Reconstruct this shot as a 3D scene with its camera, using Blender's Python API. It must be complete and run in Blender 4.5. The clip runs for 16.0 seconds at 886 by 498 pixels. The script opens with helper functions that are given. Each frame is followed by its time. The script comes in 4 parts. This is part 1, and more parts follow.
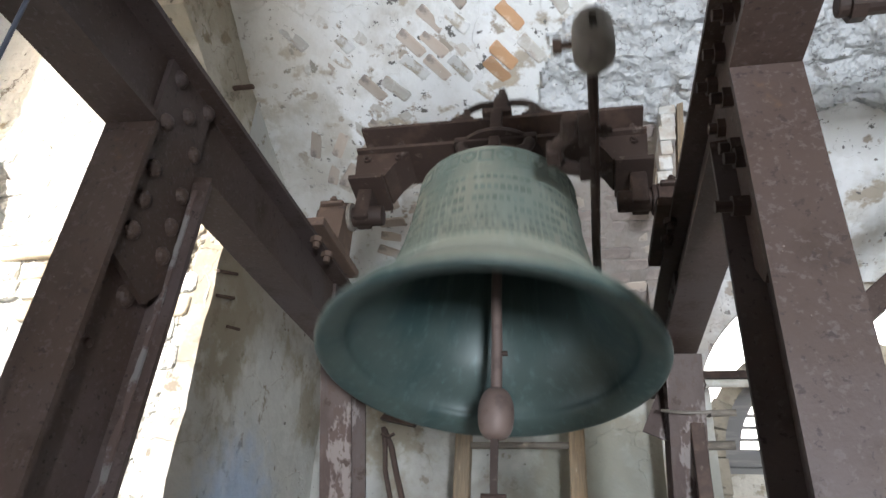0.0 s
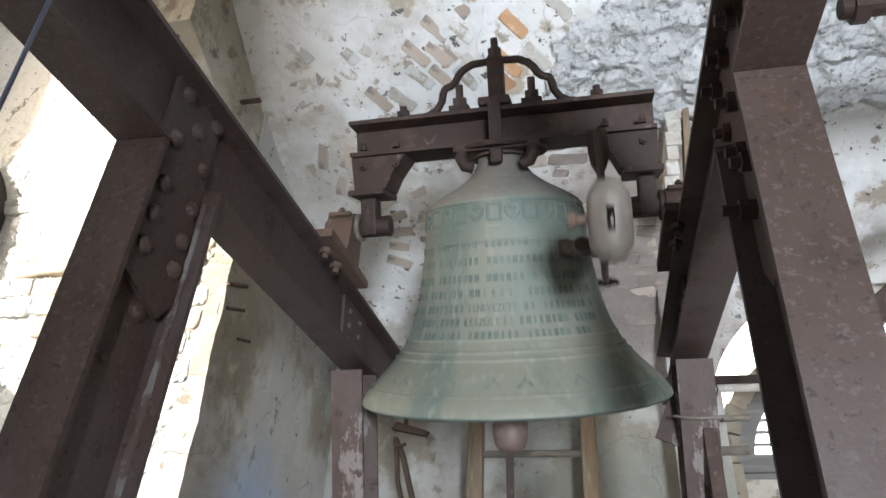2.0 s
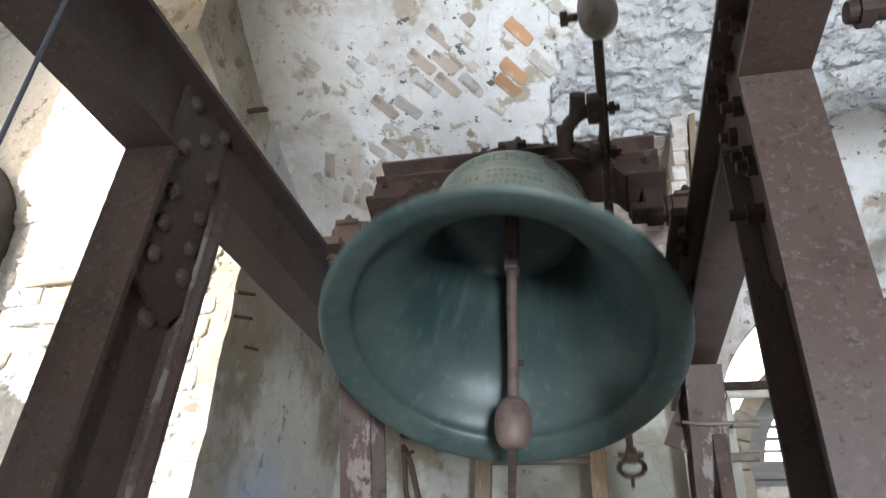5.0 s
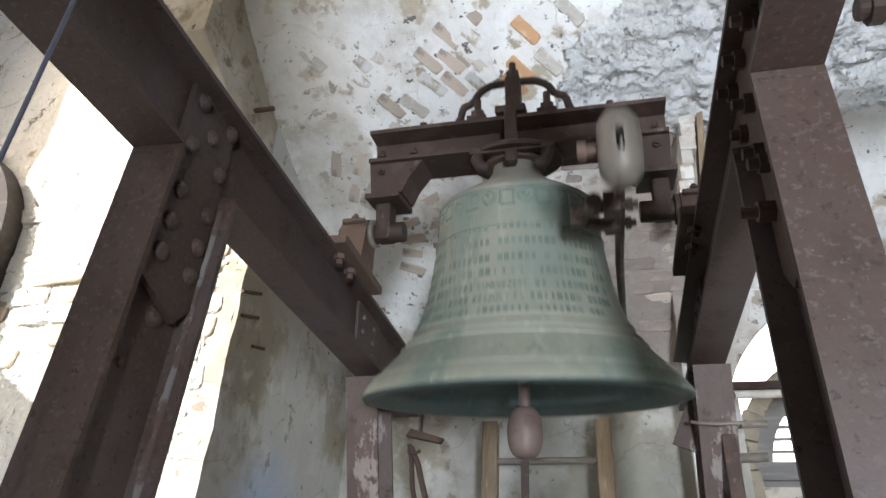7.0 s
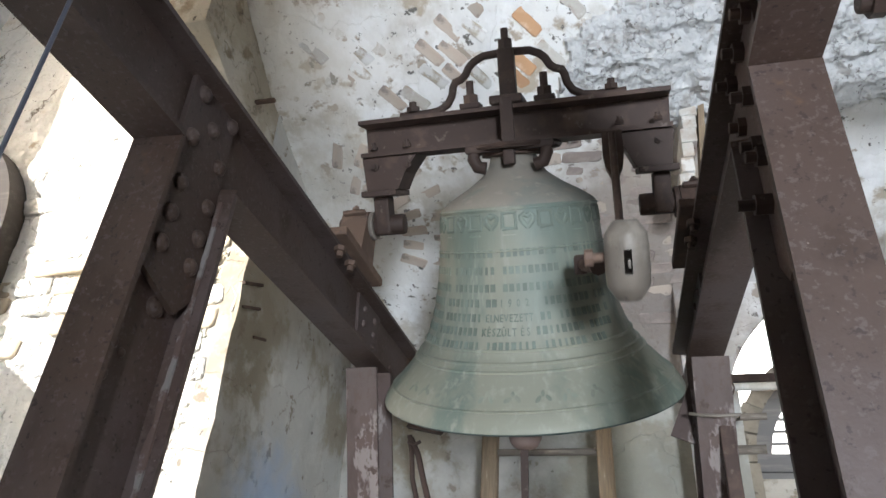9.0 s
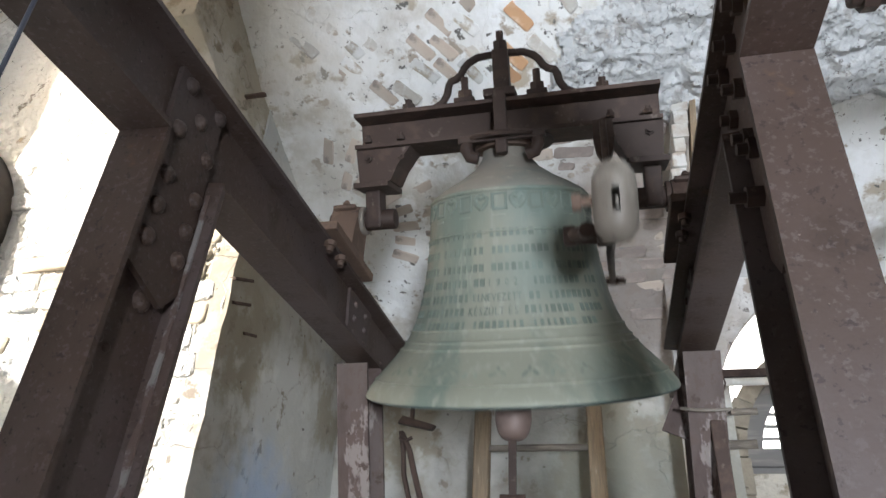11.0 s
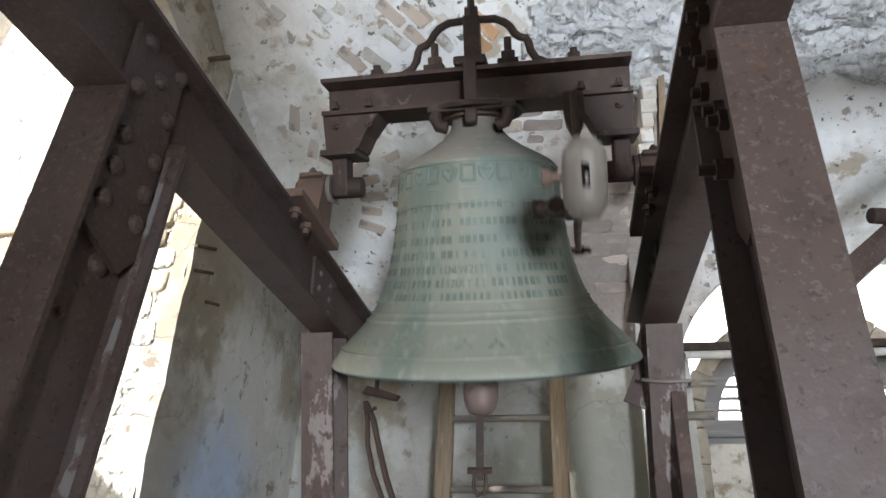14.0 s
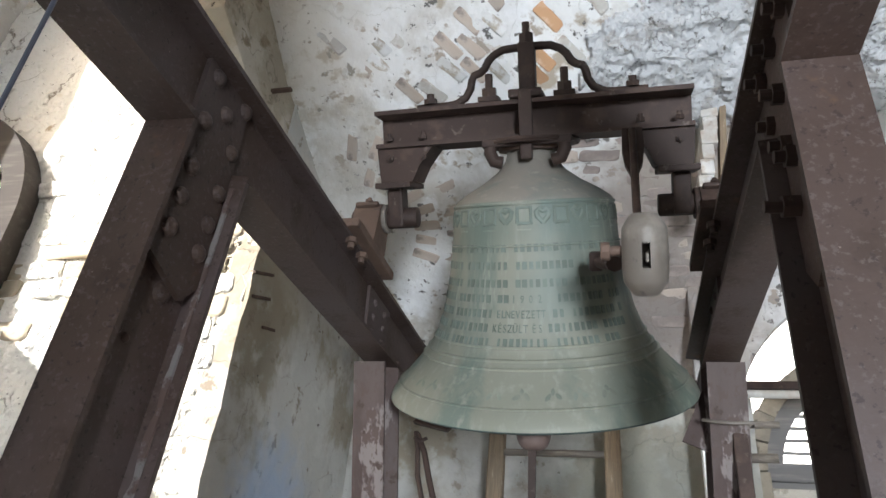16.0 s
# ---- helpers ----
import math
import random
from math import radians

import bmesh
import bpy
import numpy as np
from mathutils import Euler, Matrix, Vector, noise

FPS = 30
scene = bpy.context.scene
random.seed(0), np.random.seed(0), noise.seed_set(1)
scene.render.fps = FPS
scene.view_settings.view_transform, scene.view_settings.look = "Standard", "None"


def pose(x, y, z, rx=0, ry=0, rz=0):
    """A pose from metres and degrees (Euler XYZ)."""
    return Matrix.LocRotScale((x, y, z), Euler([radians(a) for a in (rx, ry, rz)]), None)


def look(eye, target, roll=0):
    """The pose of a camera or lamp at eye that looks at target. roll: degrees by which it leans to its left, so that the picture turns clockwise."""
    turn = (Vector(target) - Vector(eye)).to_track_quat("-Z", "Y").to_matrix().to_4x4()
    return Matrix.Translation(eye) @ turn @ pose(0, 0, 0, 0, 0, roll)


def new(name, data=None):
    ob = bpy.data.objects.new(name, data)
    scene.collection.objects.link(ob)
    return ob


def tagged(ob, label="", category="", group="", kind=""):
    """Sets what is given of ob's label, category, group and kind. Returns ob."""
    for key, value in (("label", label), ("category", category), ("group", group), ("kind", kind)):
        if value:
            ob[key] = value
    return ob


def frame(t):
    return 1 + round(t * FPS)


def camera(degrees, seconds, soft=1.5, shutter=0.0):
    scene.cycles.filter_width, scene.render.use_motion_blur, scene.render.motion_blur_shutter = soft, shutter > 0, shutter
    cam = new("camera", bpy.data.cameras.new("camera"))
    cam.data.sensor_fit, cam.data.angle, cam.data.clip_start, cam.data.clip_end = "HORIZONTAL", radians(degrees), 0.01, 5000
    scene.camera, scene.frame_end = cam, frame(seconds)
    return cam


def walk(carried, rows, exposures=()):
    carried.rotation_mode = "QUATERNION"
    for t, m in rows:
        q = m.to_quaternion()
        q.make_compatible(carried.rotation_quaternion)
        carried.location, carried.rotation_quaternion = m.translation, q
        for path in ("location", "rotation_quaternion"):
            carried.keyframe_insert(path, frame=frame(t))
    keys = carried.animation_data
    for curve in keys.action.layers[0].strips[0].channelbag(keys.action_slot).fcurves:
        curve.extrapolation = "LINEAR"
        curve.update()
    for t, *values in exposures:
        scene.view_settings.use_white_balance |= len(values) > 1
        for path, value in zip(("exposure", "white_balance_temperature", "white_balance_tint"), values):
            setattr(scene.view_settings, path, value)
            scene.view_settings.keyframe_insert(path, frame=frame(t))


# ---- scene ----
EXPOSURE = 1.35
W_WEST, W_SOUTH = 9.0, 185.0
KELVIN = 6250.0
SWING = (34.29, 0.4934, 1.7156, -0.29)  # degrees, first far turn, period, mean
FOV = 65.75
cam = camera(FOV, 16.0, soft=1.5, shutter=0.45)
CAMERA_ROWS = [
    (0.0, pose(0.2443, -1.8442, -1.1799, 118.923, -3.055, 10.901)),
    (0.5, pose(0.2462, -1.8513, -1.1798, 119.147, -2.921, 11.320)),
    (1.0, pose(0.2470, -1.8484, -1.1783, 119.393, -2.961, 11.501)),
    (1.5, pose(0.2434, -1.8457, -1.1798, 119.654, -2.803, 11.703)),
    (2.0, pose(0.2459, -1.8504, -1.1827, 119.612, -2.491, 12.020)),
    (2.5, pose(0.2437, -1.8515, -1.1848, 119.538, -2.452, 12.099)),
    (3.0, pose(0.2440, -1.8535, -1.1834, 119.609, -2.425, 12.228)),
    (3.5, pose(0.2429, -1.8432, -1.1826, 119.952, -2.657, 12.316)),
    (4.0, pose(0.2460, -1.8501, -1.1878, 120.129, -2.481, 12.420)),
    (6.5, pose(0.2441, -1.8517, -1.1837, 120.235, -2.724, 12.924)),
    (7.0, pose(0.2392, -1.8456, -1.1863, 120.200, -2.711, 13.064)),
    (7.5, pose(0.2473, -1.8502, -1.1896, 119.794, -2.514, 13.212)),
    (8.0, pose(0.2479, -1.8552, -1.1919, 119.614, -2.579, 13.240)),
    (8.5, pose(0.2461, -1.8532, -1.1895, 119.553, -2.855, 13.243)),
    (11.0, pose(0.2480, -1.8364, -1.1896, 119.300, -2.588, 12.601)),
    (11.5, pose(0.2479, -1.8330, -1.1927, 118.946, -2.292, 12.237)),
    (12.0, pose(0.2504, -1.8255, -1.1948, 118.361, -2.107, 11.710)),
    (12.5, pose(0.2558, -1.8230, -1.1982, 117.771, -1.981, 11.124)),
    (13.0, pose(0.2528, -1.8227, -1.1936, 117.536, -1.929, 10.419)),
    (13.5, pose(0.2551, -1.8206, -1.1973, 117.370, -1.794, 9.949)),
    (14.0, pose(0.2412, -1.8186, -1.1897, 117.164, -2.070, 9.680)),
    (14.5, pose(0.2328, -1.8236, -1.1866, 117.707, -2.940, 11.972)),
    (15.0, pose(0.2327, -1.8260, -1.1773, 118.458, -3.705, 12.888)),
    (15.5, pose(0.2328, -1.8237, -1.1776, 119.100, -4.315, 13.293)),
    (16.0, pose(0.2360, -1.8207, -1.1786, 119.248, -4.974, 13.115)),
]
DRIFTS = ((0.0, 0.04), (3.5, 0.09), (8.5, 0.08), (11.0, 0.0), (13.5, -0.05), (16.0, 0.0))
walk(cam, CAMERA_ROWS, exposures=[(t, EXPOSURE + e, KELVIN, 10.0) for t, e in DRIFTS])

# ---- light ----
world = bpy.data.worlds.new("sky_world")
scene.world = world
world.use_nodes = True
wn = world.node_tree.nodes
sky = wn.new("ShaderNodeTexSky")
sky.sky_type, sky.sun_disc = "NISHITA", False
SUN_DIR = Vector((0.66, 0.62, -0.43)).normalized()
sky.dust_density, sky.air_density = 6.0, 1.0
sky.sun_elevation = math.asin(-SUN_DIR.z)
sky.sun_rotation = math.atan2(-SUN_DIR.x, -SUN_DIR.y)
wn["Background"].inputs["Strength"].default_value = 0.15
world.node_tree.links.new(sky.outputs[0], wn["Background"].inputs["Color"])


def lamp(name, kind, energy, colour, m, size=0.0, size_y=0.0):
    data = bpy.data.lights.new(name, kind)
    data.energy, data.color = energy, colour
    if kind == "AREA":
        data.shape, data.size, data.size_y = "RECTANGLE", size, size_y
    else:
        data.angle = radians(0.6)
    ob = new(name, data)
    ob.matrix_world = m
    return ob


lamp("sun", "SUN", 5.0, (1.0, 0.96, 0.90), look((0, 0, 0), SUN_DIR))
# added west fill lifts the beams' undersides; south lamp stands where cast shadows point
lamp("fill_lamp_west", "AREA", W_WEST, (0.84, 0.92, 1.0), look((-3.47, -1.27, -1.83), (0, -0.5, -0.3)), 0.95, 0.95)
lamp("daylight_south", "AREA", W_SOUTH, (0.86, 0.93, 1.0), look((1.75, -5.95, -1.95), (0.2, 0, -0.2)), 0.62, 0.9)


# ---- materials ----
def mat(name, base, rough=0.8, metal=0.0, layers=(), bump=(), spec=0.5, cracks=None, patch=None):
    """base colour, then layers (scale, low, high, colour, stretch) of noise-masked colour, and bumps (scale, strength, distance)."""
    m = bpy.data.materials.new(name)
    m.use_nodes = True
    nt = m.node_tree
    N, Lk = nt.nodes, nt.links
    b = N["Principled BSDF"]
    b.inputs["Roughness"].default_value, b.inputs["Metallic"].default_value = rough, metal
    b.inputs["Specular IOR Level"].default_value = spec
    co = N.new("ShaderNodeTexCoord")
    info = N.new("ShaderNodeObjectInfo")
    col = N.new("ShaderNodeRGB")
    col.outputs[0].default_value = (*base, 1)
    out = col.outputs[0]
    for i, (scale, lo, hi, colour, stretch) in enumerate(layers):
        mp = N.new("ShaderNodeMapping")
        mp.inputs["Scale"].default_value = stretch
        mp.inputs["Location"].default_value = (i * 3.7, i * 1.3, i * 5.1)
        Lk.new(co.outputs["Object"], mp.inputs["Vector"])
        nz = N.new("ShaderNodeTexNoise")
        nz.inputs["Scale"].default_value, nz.inputs["Detail"].default_value = scale, 6
        nz.inputs["Roughness"].default_value = 0.62
        Lk.new(mp.outputs[0], nz.inputs["Vector"])
        rp = N.new("ShaderNodeMapRange")
        rp.interpolation_type = "SMOOTHSTEP"
        rp.inputs["From Min"].default_value, rp.inputs["From Max"].default_value = lo, hi
        Lk.new(nz.outputs["Fac"], rp.inputs["Value"])
        mx = N.new("ShaderNodeMix")
        mx.data_type = "RGBA"
        Lk.new(rp.outputs[0], mx.inputs["Factor"])
        Lk.new(out, mx.inputs["A"])
        mx.inputs["B"].default_value = (*colour, 1)
        out = mx.outputs["Result"]
    crack_fac = None
    if cracks:
        scale, width, colour, amount = cracks
        nz = N.new("ShaderNodeTexNoise")
        nz.inputs["Scale"].default_value, nz.inputs["Detail"].default_value = scale * 1.7, 4
        Lk.new(co.outputs["Object"], nz.inputs["Vector"])
        ad = N.new("ShaderNodeMix")
        ad.data_type = "VECTOR"
        ad.inputs["Factor"].default_value = 0.22
        Lk.new(co.outputs["Object"], ad.inputs["A"])
        Lk.new(nz.outputs["Color"], ad.inputs["B"])
        vo = N.new("ShaderNodeTexVoronoi")
        vo.feature = "DISTANCE_TO_EDGE"
        vo.inputs["Scale"].default_value = scale
        Lk.new(ad.outputs["Result"], vo.inputs["Vector"])
        rp = N.new("ShaderNodeMapRange")
        rp.inputs["From Min"].default_value, rp.inputs["From Max"].default_value = 0.0, width
        rp.inputs["To Min"].default_value, rp.inputs["To Max"].default_value = amount, 0.0
        Lk.new(vo.outputs["Distance"], rp.inputs["Value"])
        brk = N.new("ShaderNodeTexNoise")
        brk.inputs["Scale"].default_value = scale * 1.1
        Lk.new(co.outputs["Object"], brk.inputs["Vector"])
        gate = N.new("ShaderNodeMapRange")
        gate.inputs["From Min"].default_value, gate.inputs["From Max"].default_value = 0.46, 0.56
        Lk.new(brk.outputs["Fac"], gate.inputs["Value"])
        ml = N.new("ShaderNodeMath")
        ml.operation = "MULTIPLY"
        Lk.new(rp.outputs[0], ml.inputs[0])
        Lk.new(gate.outputs[0], ml.inputs[1])
        crack_fac = ml.outputs[0]
        mx = N.new("ShaderNodeMix")
        mx.data_type = "RGBA"
        Lk.new(crack_fac, mx.inputs["Factor"])
        Lk.new(out, mx.inputs["A"])
        mx.inputs["B"].default_value = (*colour, 1)
        out = mx.outputs["Result"]
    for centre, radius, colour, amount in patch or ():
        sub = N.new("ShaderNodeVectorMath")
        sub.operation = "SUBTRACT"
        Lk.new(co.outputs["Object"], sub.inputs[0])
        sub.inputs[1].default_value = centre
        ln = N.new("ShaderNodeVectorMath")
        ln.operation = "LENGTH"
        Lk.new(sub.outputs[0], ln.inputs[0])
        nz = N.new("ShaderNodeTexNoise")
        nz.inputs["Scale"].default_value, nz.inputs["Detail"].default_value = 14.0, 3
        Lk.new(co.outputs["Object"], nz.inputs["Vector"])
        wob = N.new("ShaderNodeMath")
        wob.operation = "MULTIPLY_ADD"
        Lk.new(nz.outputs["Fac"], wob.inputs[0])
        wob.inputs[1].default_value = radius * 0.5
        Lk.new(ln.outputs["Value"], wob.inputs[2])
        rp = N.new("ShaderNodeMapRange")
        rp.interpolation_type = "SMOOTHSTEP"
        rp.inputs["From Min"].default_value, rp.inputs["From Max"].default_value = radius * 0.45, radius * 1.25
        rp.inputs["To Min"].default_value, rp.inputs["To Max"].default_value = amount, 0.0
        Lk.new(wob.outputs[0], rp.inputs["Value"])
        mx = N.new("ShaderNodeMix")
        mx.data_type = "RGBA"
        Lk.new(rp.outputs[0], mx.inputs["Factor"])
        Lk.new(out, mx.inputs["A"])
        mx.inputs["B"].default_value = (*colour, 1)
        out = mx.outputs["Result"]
    hs = N.new("ShaderNodeHueSaturation")
    vr = N.new("ShaderNodeMapRange")
    vr.inputs["To Min"].default_value, vr.inputs["To Max"].default_value = 0.82, 1.14
    Lk.new(info.outputs["Random"], vr.inputs["Value"])
    Lk.new(vr.outputs[0], hs.inputs["Value"])
    Lk.new(out, hs.inputs["Color"])
    Lk.new(hs.outputs[0], b.inputs["Base Color"])
    normal = None
    if crack_fac:
        bp = N.new("ShaderNodeBump")
        bp.invert = True
        bp.inputs["Strength"].default_value, bp.inputs["Distance"].default_value = 0.6, 0.02
        Lk.new(crack_fac, bp.inputs["Height"])
        normal = bp.outputs[0]
    for scale, strength, dist in bump:
        nz = N.new("ShaderNodeTexNoise")
        nz.inputs["Scale"].default_value, nz.inputs["Detail"].default_value = scale, 5
        Lk.new(co.outputs["Object"], nz.inputs["Vector"])
        bp = N.new("ShaderNodeBump")
        bp.inputs["Strength"].default_value, bp.inputs["Distance"].default_value = strength, dist
        Lk.new(nz.outputs["Fac"], bp.inputs["Height"])
        if normal:
            Lk.new(normal, bp.inputs["Normal"])
        normal = bp.outputs[0]
    if normal:
        Lk.new(normal, b.inputs["Normal"])
    return m


ONE = (1, 1, 1)
PLASTER = mat("whitewashed_plaster", (0.77, 0.765, 0.75), 0.95, layers=[
    (1.3, 0.47, 0.60, (0.56, 0.53, 0.48), ONE), (3.5, 0.50, 0.62, (0.84, 0.84, 0.84), ONE), (4.0, 0.57, 0.64, (0.45, 0.39, 0.31), ONE),
    (8.0, 0.60, 0.66, (0.40, 0.34, 0.28), ONE), (13.0, 0.62, 0.65, (0.15, 0.14, 0.13), ONE), (30.0, 0.64, 0.69, (0.22, 0.20, 0.18), ONE)],
    bump=[(5.0, 0.7, 0.03), (18.0, 0.7, 0.015), (60.0, 0.45, 0.005)], cracks=(3.2, 0.008, (0.40, 0.37, 0.33), 0.35),
    # first three patches: bare brick at the vault's foot, with shade painted in
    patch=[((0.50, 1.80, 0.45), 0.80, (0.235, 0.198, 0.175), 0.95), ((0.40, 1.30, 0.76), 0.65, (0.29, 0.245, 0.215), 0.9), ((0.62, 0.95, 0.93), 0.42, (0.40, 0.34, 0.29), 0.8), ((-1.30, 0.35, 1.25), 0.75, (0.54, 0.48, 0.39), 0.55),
           # last three: tan darkens the left springing, white lightens a spot by the crown
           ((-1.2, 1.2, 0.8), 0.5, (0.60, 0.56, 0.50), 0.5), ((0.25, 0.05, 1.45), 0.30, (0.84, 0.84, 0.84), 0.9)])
# darker limewash for the walls in shade, the shade put into its colour
SHADE_WALL = mat("shaded_limewash_over_stone", (0.52, 0.51, 0.475), 0.95, layers=[
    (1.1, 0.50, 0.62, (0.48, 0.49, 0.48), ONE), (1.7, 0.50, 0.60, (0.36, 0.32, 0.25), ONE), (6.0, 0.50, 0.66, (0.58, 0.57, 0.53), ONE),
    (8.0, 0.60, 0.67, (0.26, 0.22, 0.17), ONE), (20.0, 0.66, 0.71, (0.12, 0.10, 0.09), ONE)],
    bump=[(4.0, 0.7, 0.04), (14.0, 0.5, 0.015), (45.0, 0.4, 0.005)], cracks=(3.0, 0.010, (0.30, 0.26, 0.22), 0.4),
    # the y = 2.0 patches paint the bell's shade on the back wall
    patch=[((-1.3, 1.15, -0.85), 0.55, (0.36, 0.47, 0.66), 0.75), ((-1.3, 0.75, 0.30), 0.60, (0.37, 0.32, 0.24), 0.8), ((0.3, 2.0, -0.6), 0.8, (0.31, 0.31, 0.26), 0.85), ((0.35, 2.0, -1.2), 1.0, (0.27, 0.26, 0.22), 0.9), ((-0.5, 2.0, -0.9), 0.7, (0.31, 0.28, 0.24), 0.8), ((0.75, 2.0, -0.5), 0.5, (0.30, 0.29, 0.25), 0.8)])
# whiter copy for the sunlit face, part of the sunlight put into the colour
BRIGHT_WALL = mat("sunlit_pale_rubble_limewash", (0.84, 0.82, 0.77), 0.95, layers=[
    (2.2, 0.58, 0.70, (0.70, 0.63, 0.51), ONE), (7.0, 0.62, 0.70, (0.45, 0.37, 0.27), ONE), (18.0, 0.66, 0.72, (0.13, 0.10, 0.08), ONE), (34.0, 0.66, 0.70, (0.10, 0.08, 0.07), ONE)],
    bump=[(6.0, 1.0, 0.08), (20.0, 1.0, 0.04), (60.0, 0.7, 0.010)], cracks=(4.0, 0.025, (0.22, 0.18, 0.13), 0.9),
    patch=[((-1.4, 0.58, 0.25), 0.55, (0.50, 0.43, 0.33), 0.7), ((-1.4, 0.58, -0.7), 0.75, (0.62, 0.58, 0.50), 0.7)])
GREY_MORTAR = mat("rough_grey_mortar", (0.68, 0.68, 0.68), 0.97, layers=[
    (2.5, 0.48, 0.60, (0.76, 0.76, 0.76), ONE), (9.0, 0.56, 0.64, (0.50, 0.48, 0.46), ONE), (16.0, 0.62, 0.67, (0.26, 0.24, 0.22), ONE), (30.0, 0.64, 0.68, (0.20, 0.19, 0.18), ONE)],
    bump=[(9.0, 1.0, 0.06), (20.0, 1.0, 0.03), (50.0, 0.7, 0.010)], cracks=(6.5, 0.03, (0.25, 0.235, 0.22), 0.6))
RUBBLE = mat("brown_rubble", (0.42, 0.37, 0.29), 0.95, layers=[(3.0, 0.48, 0.6, (0.54, 0.50, 0.43), ONE), (7.0, 0.55, 0.65, (0.28, 0.23, 0.16), ONE), (18.0, 0.63, 0.69, (0.12, 0.10, 0.08), ONE)],
    bump=[(6.0, 0.9, 0.06), (20.0, 0.8, 0.02), (55.0, 0.4, 0.005)], cracks=(5.0, 0.03, (0.18, 0.15, 0.11), 0.6))
WINDOW_STONE = mat("grey_tan_window_stone", (0.30, 0.262, 0.205), 0.95, layers=[(4.0, 0.45, 0.62, (0.22, 0.19, 0.145), ONE), (14.0, 0.58, 0.68, (0.13, 0.11, 0.085), ONE)], bump=[(14.0, 0.7, 0.02), (50.0, 0.4, 0.005)])
BRICK_OLD = mat("weathered_brick", (0.53, 0.445, 0.375), 0.95, layers=[
    (3.0, 0.45, 0.62, (0.55, 0.48, 0.42), ONE), (11.0, 0.52, 0.66, (0.32, 0.27, 0.24), ONE)],
    bump=[(25.0, 0.6, 0.008)])
BRICK_ORANGE = mat("bare_orange_brick", (0.54, 0.32, 0.18), 0.95, layers=[
    (9.0, 0.5, 0.66, (0.66, 0.48, 0.34), ONE)], bump=[(25.0, 0.5, 0.006)])
STONE = mat("tan_rubble_stone", (0.52, 0.45, 0.34), 0.95, layers=[
    (5.0, 0.45, 0.62, (0.40, 0.34, 0.25), ONE), (14.0, 0.6, 0.7, (0.24, 0.20, 0.15), ONE)],
    bump=[(14.0, 0.7, 0.02), (50.0, 0.4, 0.005)])
STEEL = mat("maroon_painted_steel", (0.062, 0.039, 0.030), 0.55, layers=[
    (1.6, 0.42, 0.64, (0.082, 0.060, 0.056), ONE), (7.0, 0.52, 0.70, (0.044, 0.026, 0.018), ONE), (90.0, 0.54, 0.64, (0.088, 0.065, 0.060), ONE),
    (80.0, 0.60, 0.66, (0.036, 0.023, 0.019), ONE), (60.0, 0.71, 0.74, (0.20, 0.165, 0.15), ONE), (4.0, 0.66, 0.74, (0.11, 0.062, 0.034), ONE)],
    bump=[(5.0, 0.10, 0.01), (70.0, 0.30, 0.002), (170.0, 0.25, 0.001)], spec=0.32)
STEEL_WORN = mat("flaking_maroon_paint", (0.070, 0.044, 0.037), 0.75, layers=[
    (5.0, 0.44, 0.60, (0.098, 0.072, 0.063), (1, 1, 0.4)), (11.0, 0.54, 0.60, (0.21, 0.175, 0.16), (1, 1, 0.4)), (34.0, 0.54, 0.60, (0.09, 0.06, 0.05), (1, 1, 0.6)), (16.0, 0.60, 0.66, (0.06, 0.036, 0.026), ONE)],
    bump=[(11.0, 0.5, 0.008), (34.0, 0.5, 0.004)])
BARE_EDGE = mat("scraped_primer", (0.20, 0.18, 0.17), 0.8, layers=[(14.0, 0.46, 0.54, (0.10, 0.065, 0.055), ONE)], bump=[(40.0, 0.4, 0.004)])
IRON = mat("dark_rusty_iron", (0.046, 0.029, 0.023), 0.65, 0.1, layers=[
    (8.0, 0.5, 0.66, (0.075, 0.047, 0.036), ONE), (30.0, 0.6, 0.72, (0.115, 0.088, 0.074), ONE)],
    bump=[(20.0, 0.3, 0.005)], spec=0.3)
IRON_BROWN = mat("brown_rusty_iron", (0.105, 0.066, 0.048), 0.75, 0.1, layers=[
    (12.0, 0.5, 0.66, (0.15, 0.095, 0.068), ONE), (30.0, 0.6, 0.72, (0.06, 0.04, 0.035), ONE)],
    bump=[(20.0, 0.4, 0.005)])
CLAPPER_MAT = mat("reddish_worn_iron", (0.155, 0.108, 0.092), 0.6, 0.2, layers=[
    (14.0, 0.5, 0.66, (0.11, 0.075, 0.065), ONE)], bump=[(20.0, 0.3, 0.004)])
CAST = mat("dusty_cast_iron", (0.165, 0.140, 0.115), 0.55, 0.1, layers=[
    (10.0, 0.5, 0.7, (0.25, 0.22, 0.185), ONE), (24.0, 0.6, 0.7, (0.10, 0.08, 0.07), ONE)], bump=[(25.0, 0.2, 0.003)])
WOOD = mat("weathered_pole_wood", (0.29, 0.215, 0.14), 0.8, layers=[
    (10.0, 0.45, 0.62, (0.22, 0.165, 0.11), (6, 6, 0.5)), (22.0, 0.6, 0.7, (0.46, 0.40, 0.31), (4, 4, 0.6))],
    bump=[(30.0, 0.3, 0.004)])
RUNGWOOD = mat("grey_rung_wood", (0.17, 0.145, 0.12), 0.85, layers=[(10.0, 0.45, 0.62, (0.24, 0.21, 0.175), (0.5, 6, 6))])
CABLE = mat("blue_grey_cable", (0.09, 0.10, 0.135), 0.45)
FLOORMAT = mat("dusty_concrete", (0.48, 0.45, 0.41), 0.95, layers=[(2.0, 0.4, 0.6, (0.38, 0.35, 0.32), ONE)], bump=[(20.0, 0.3, 0.01)])
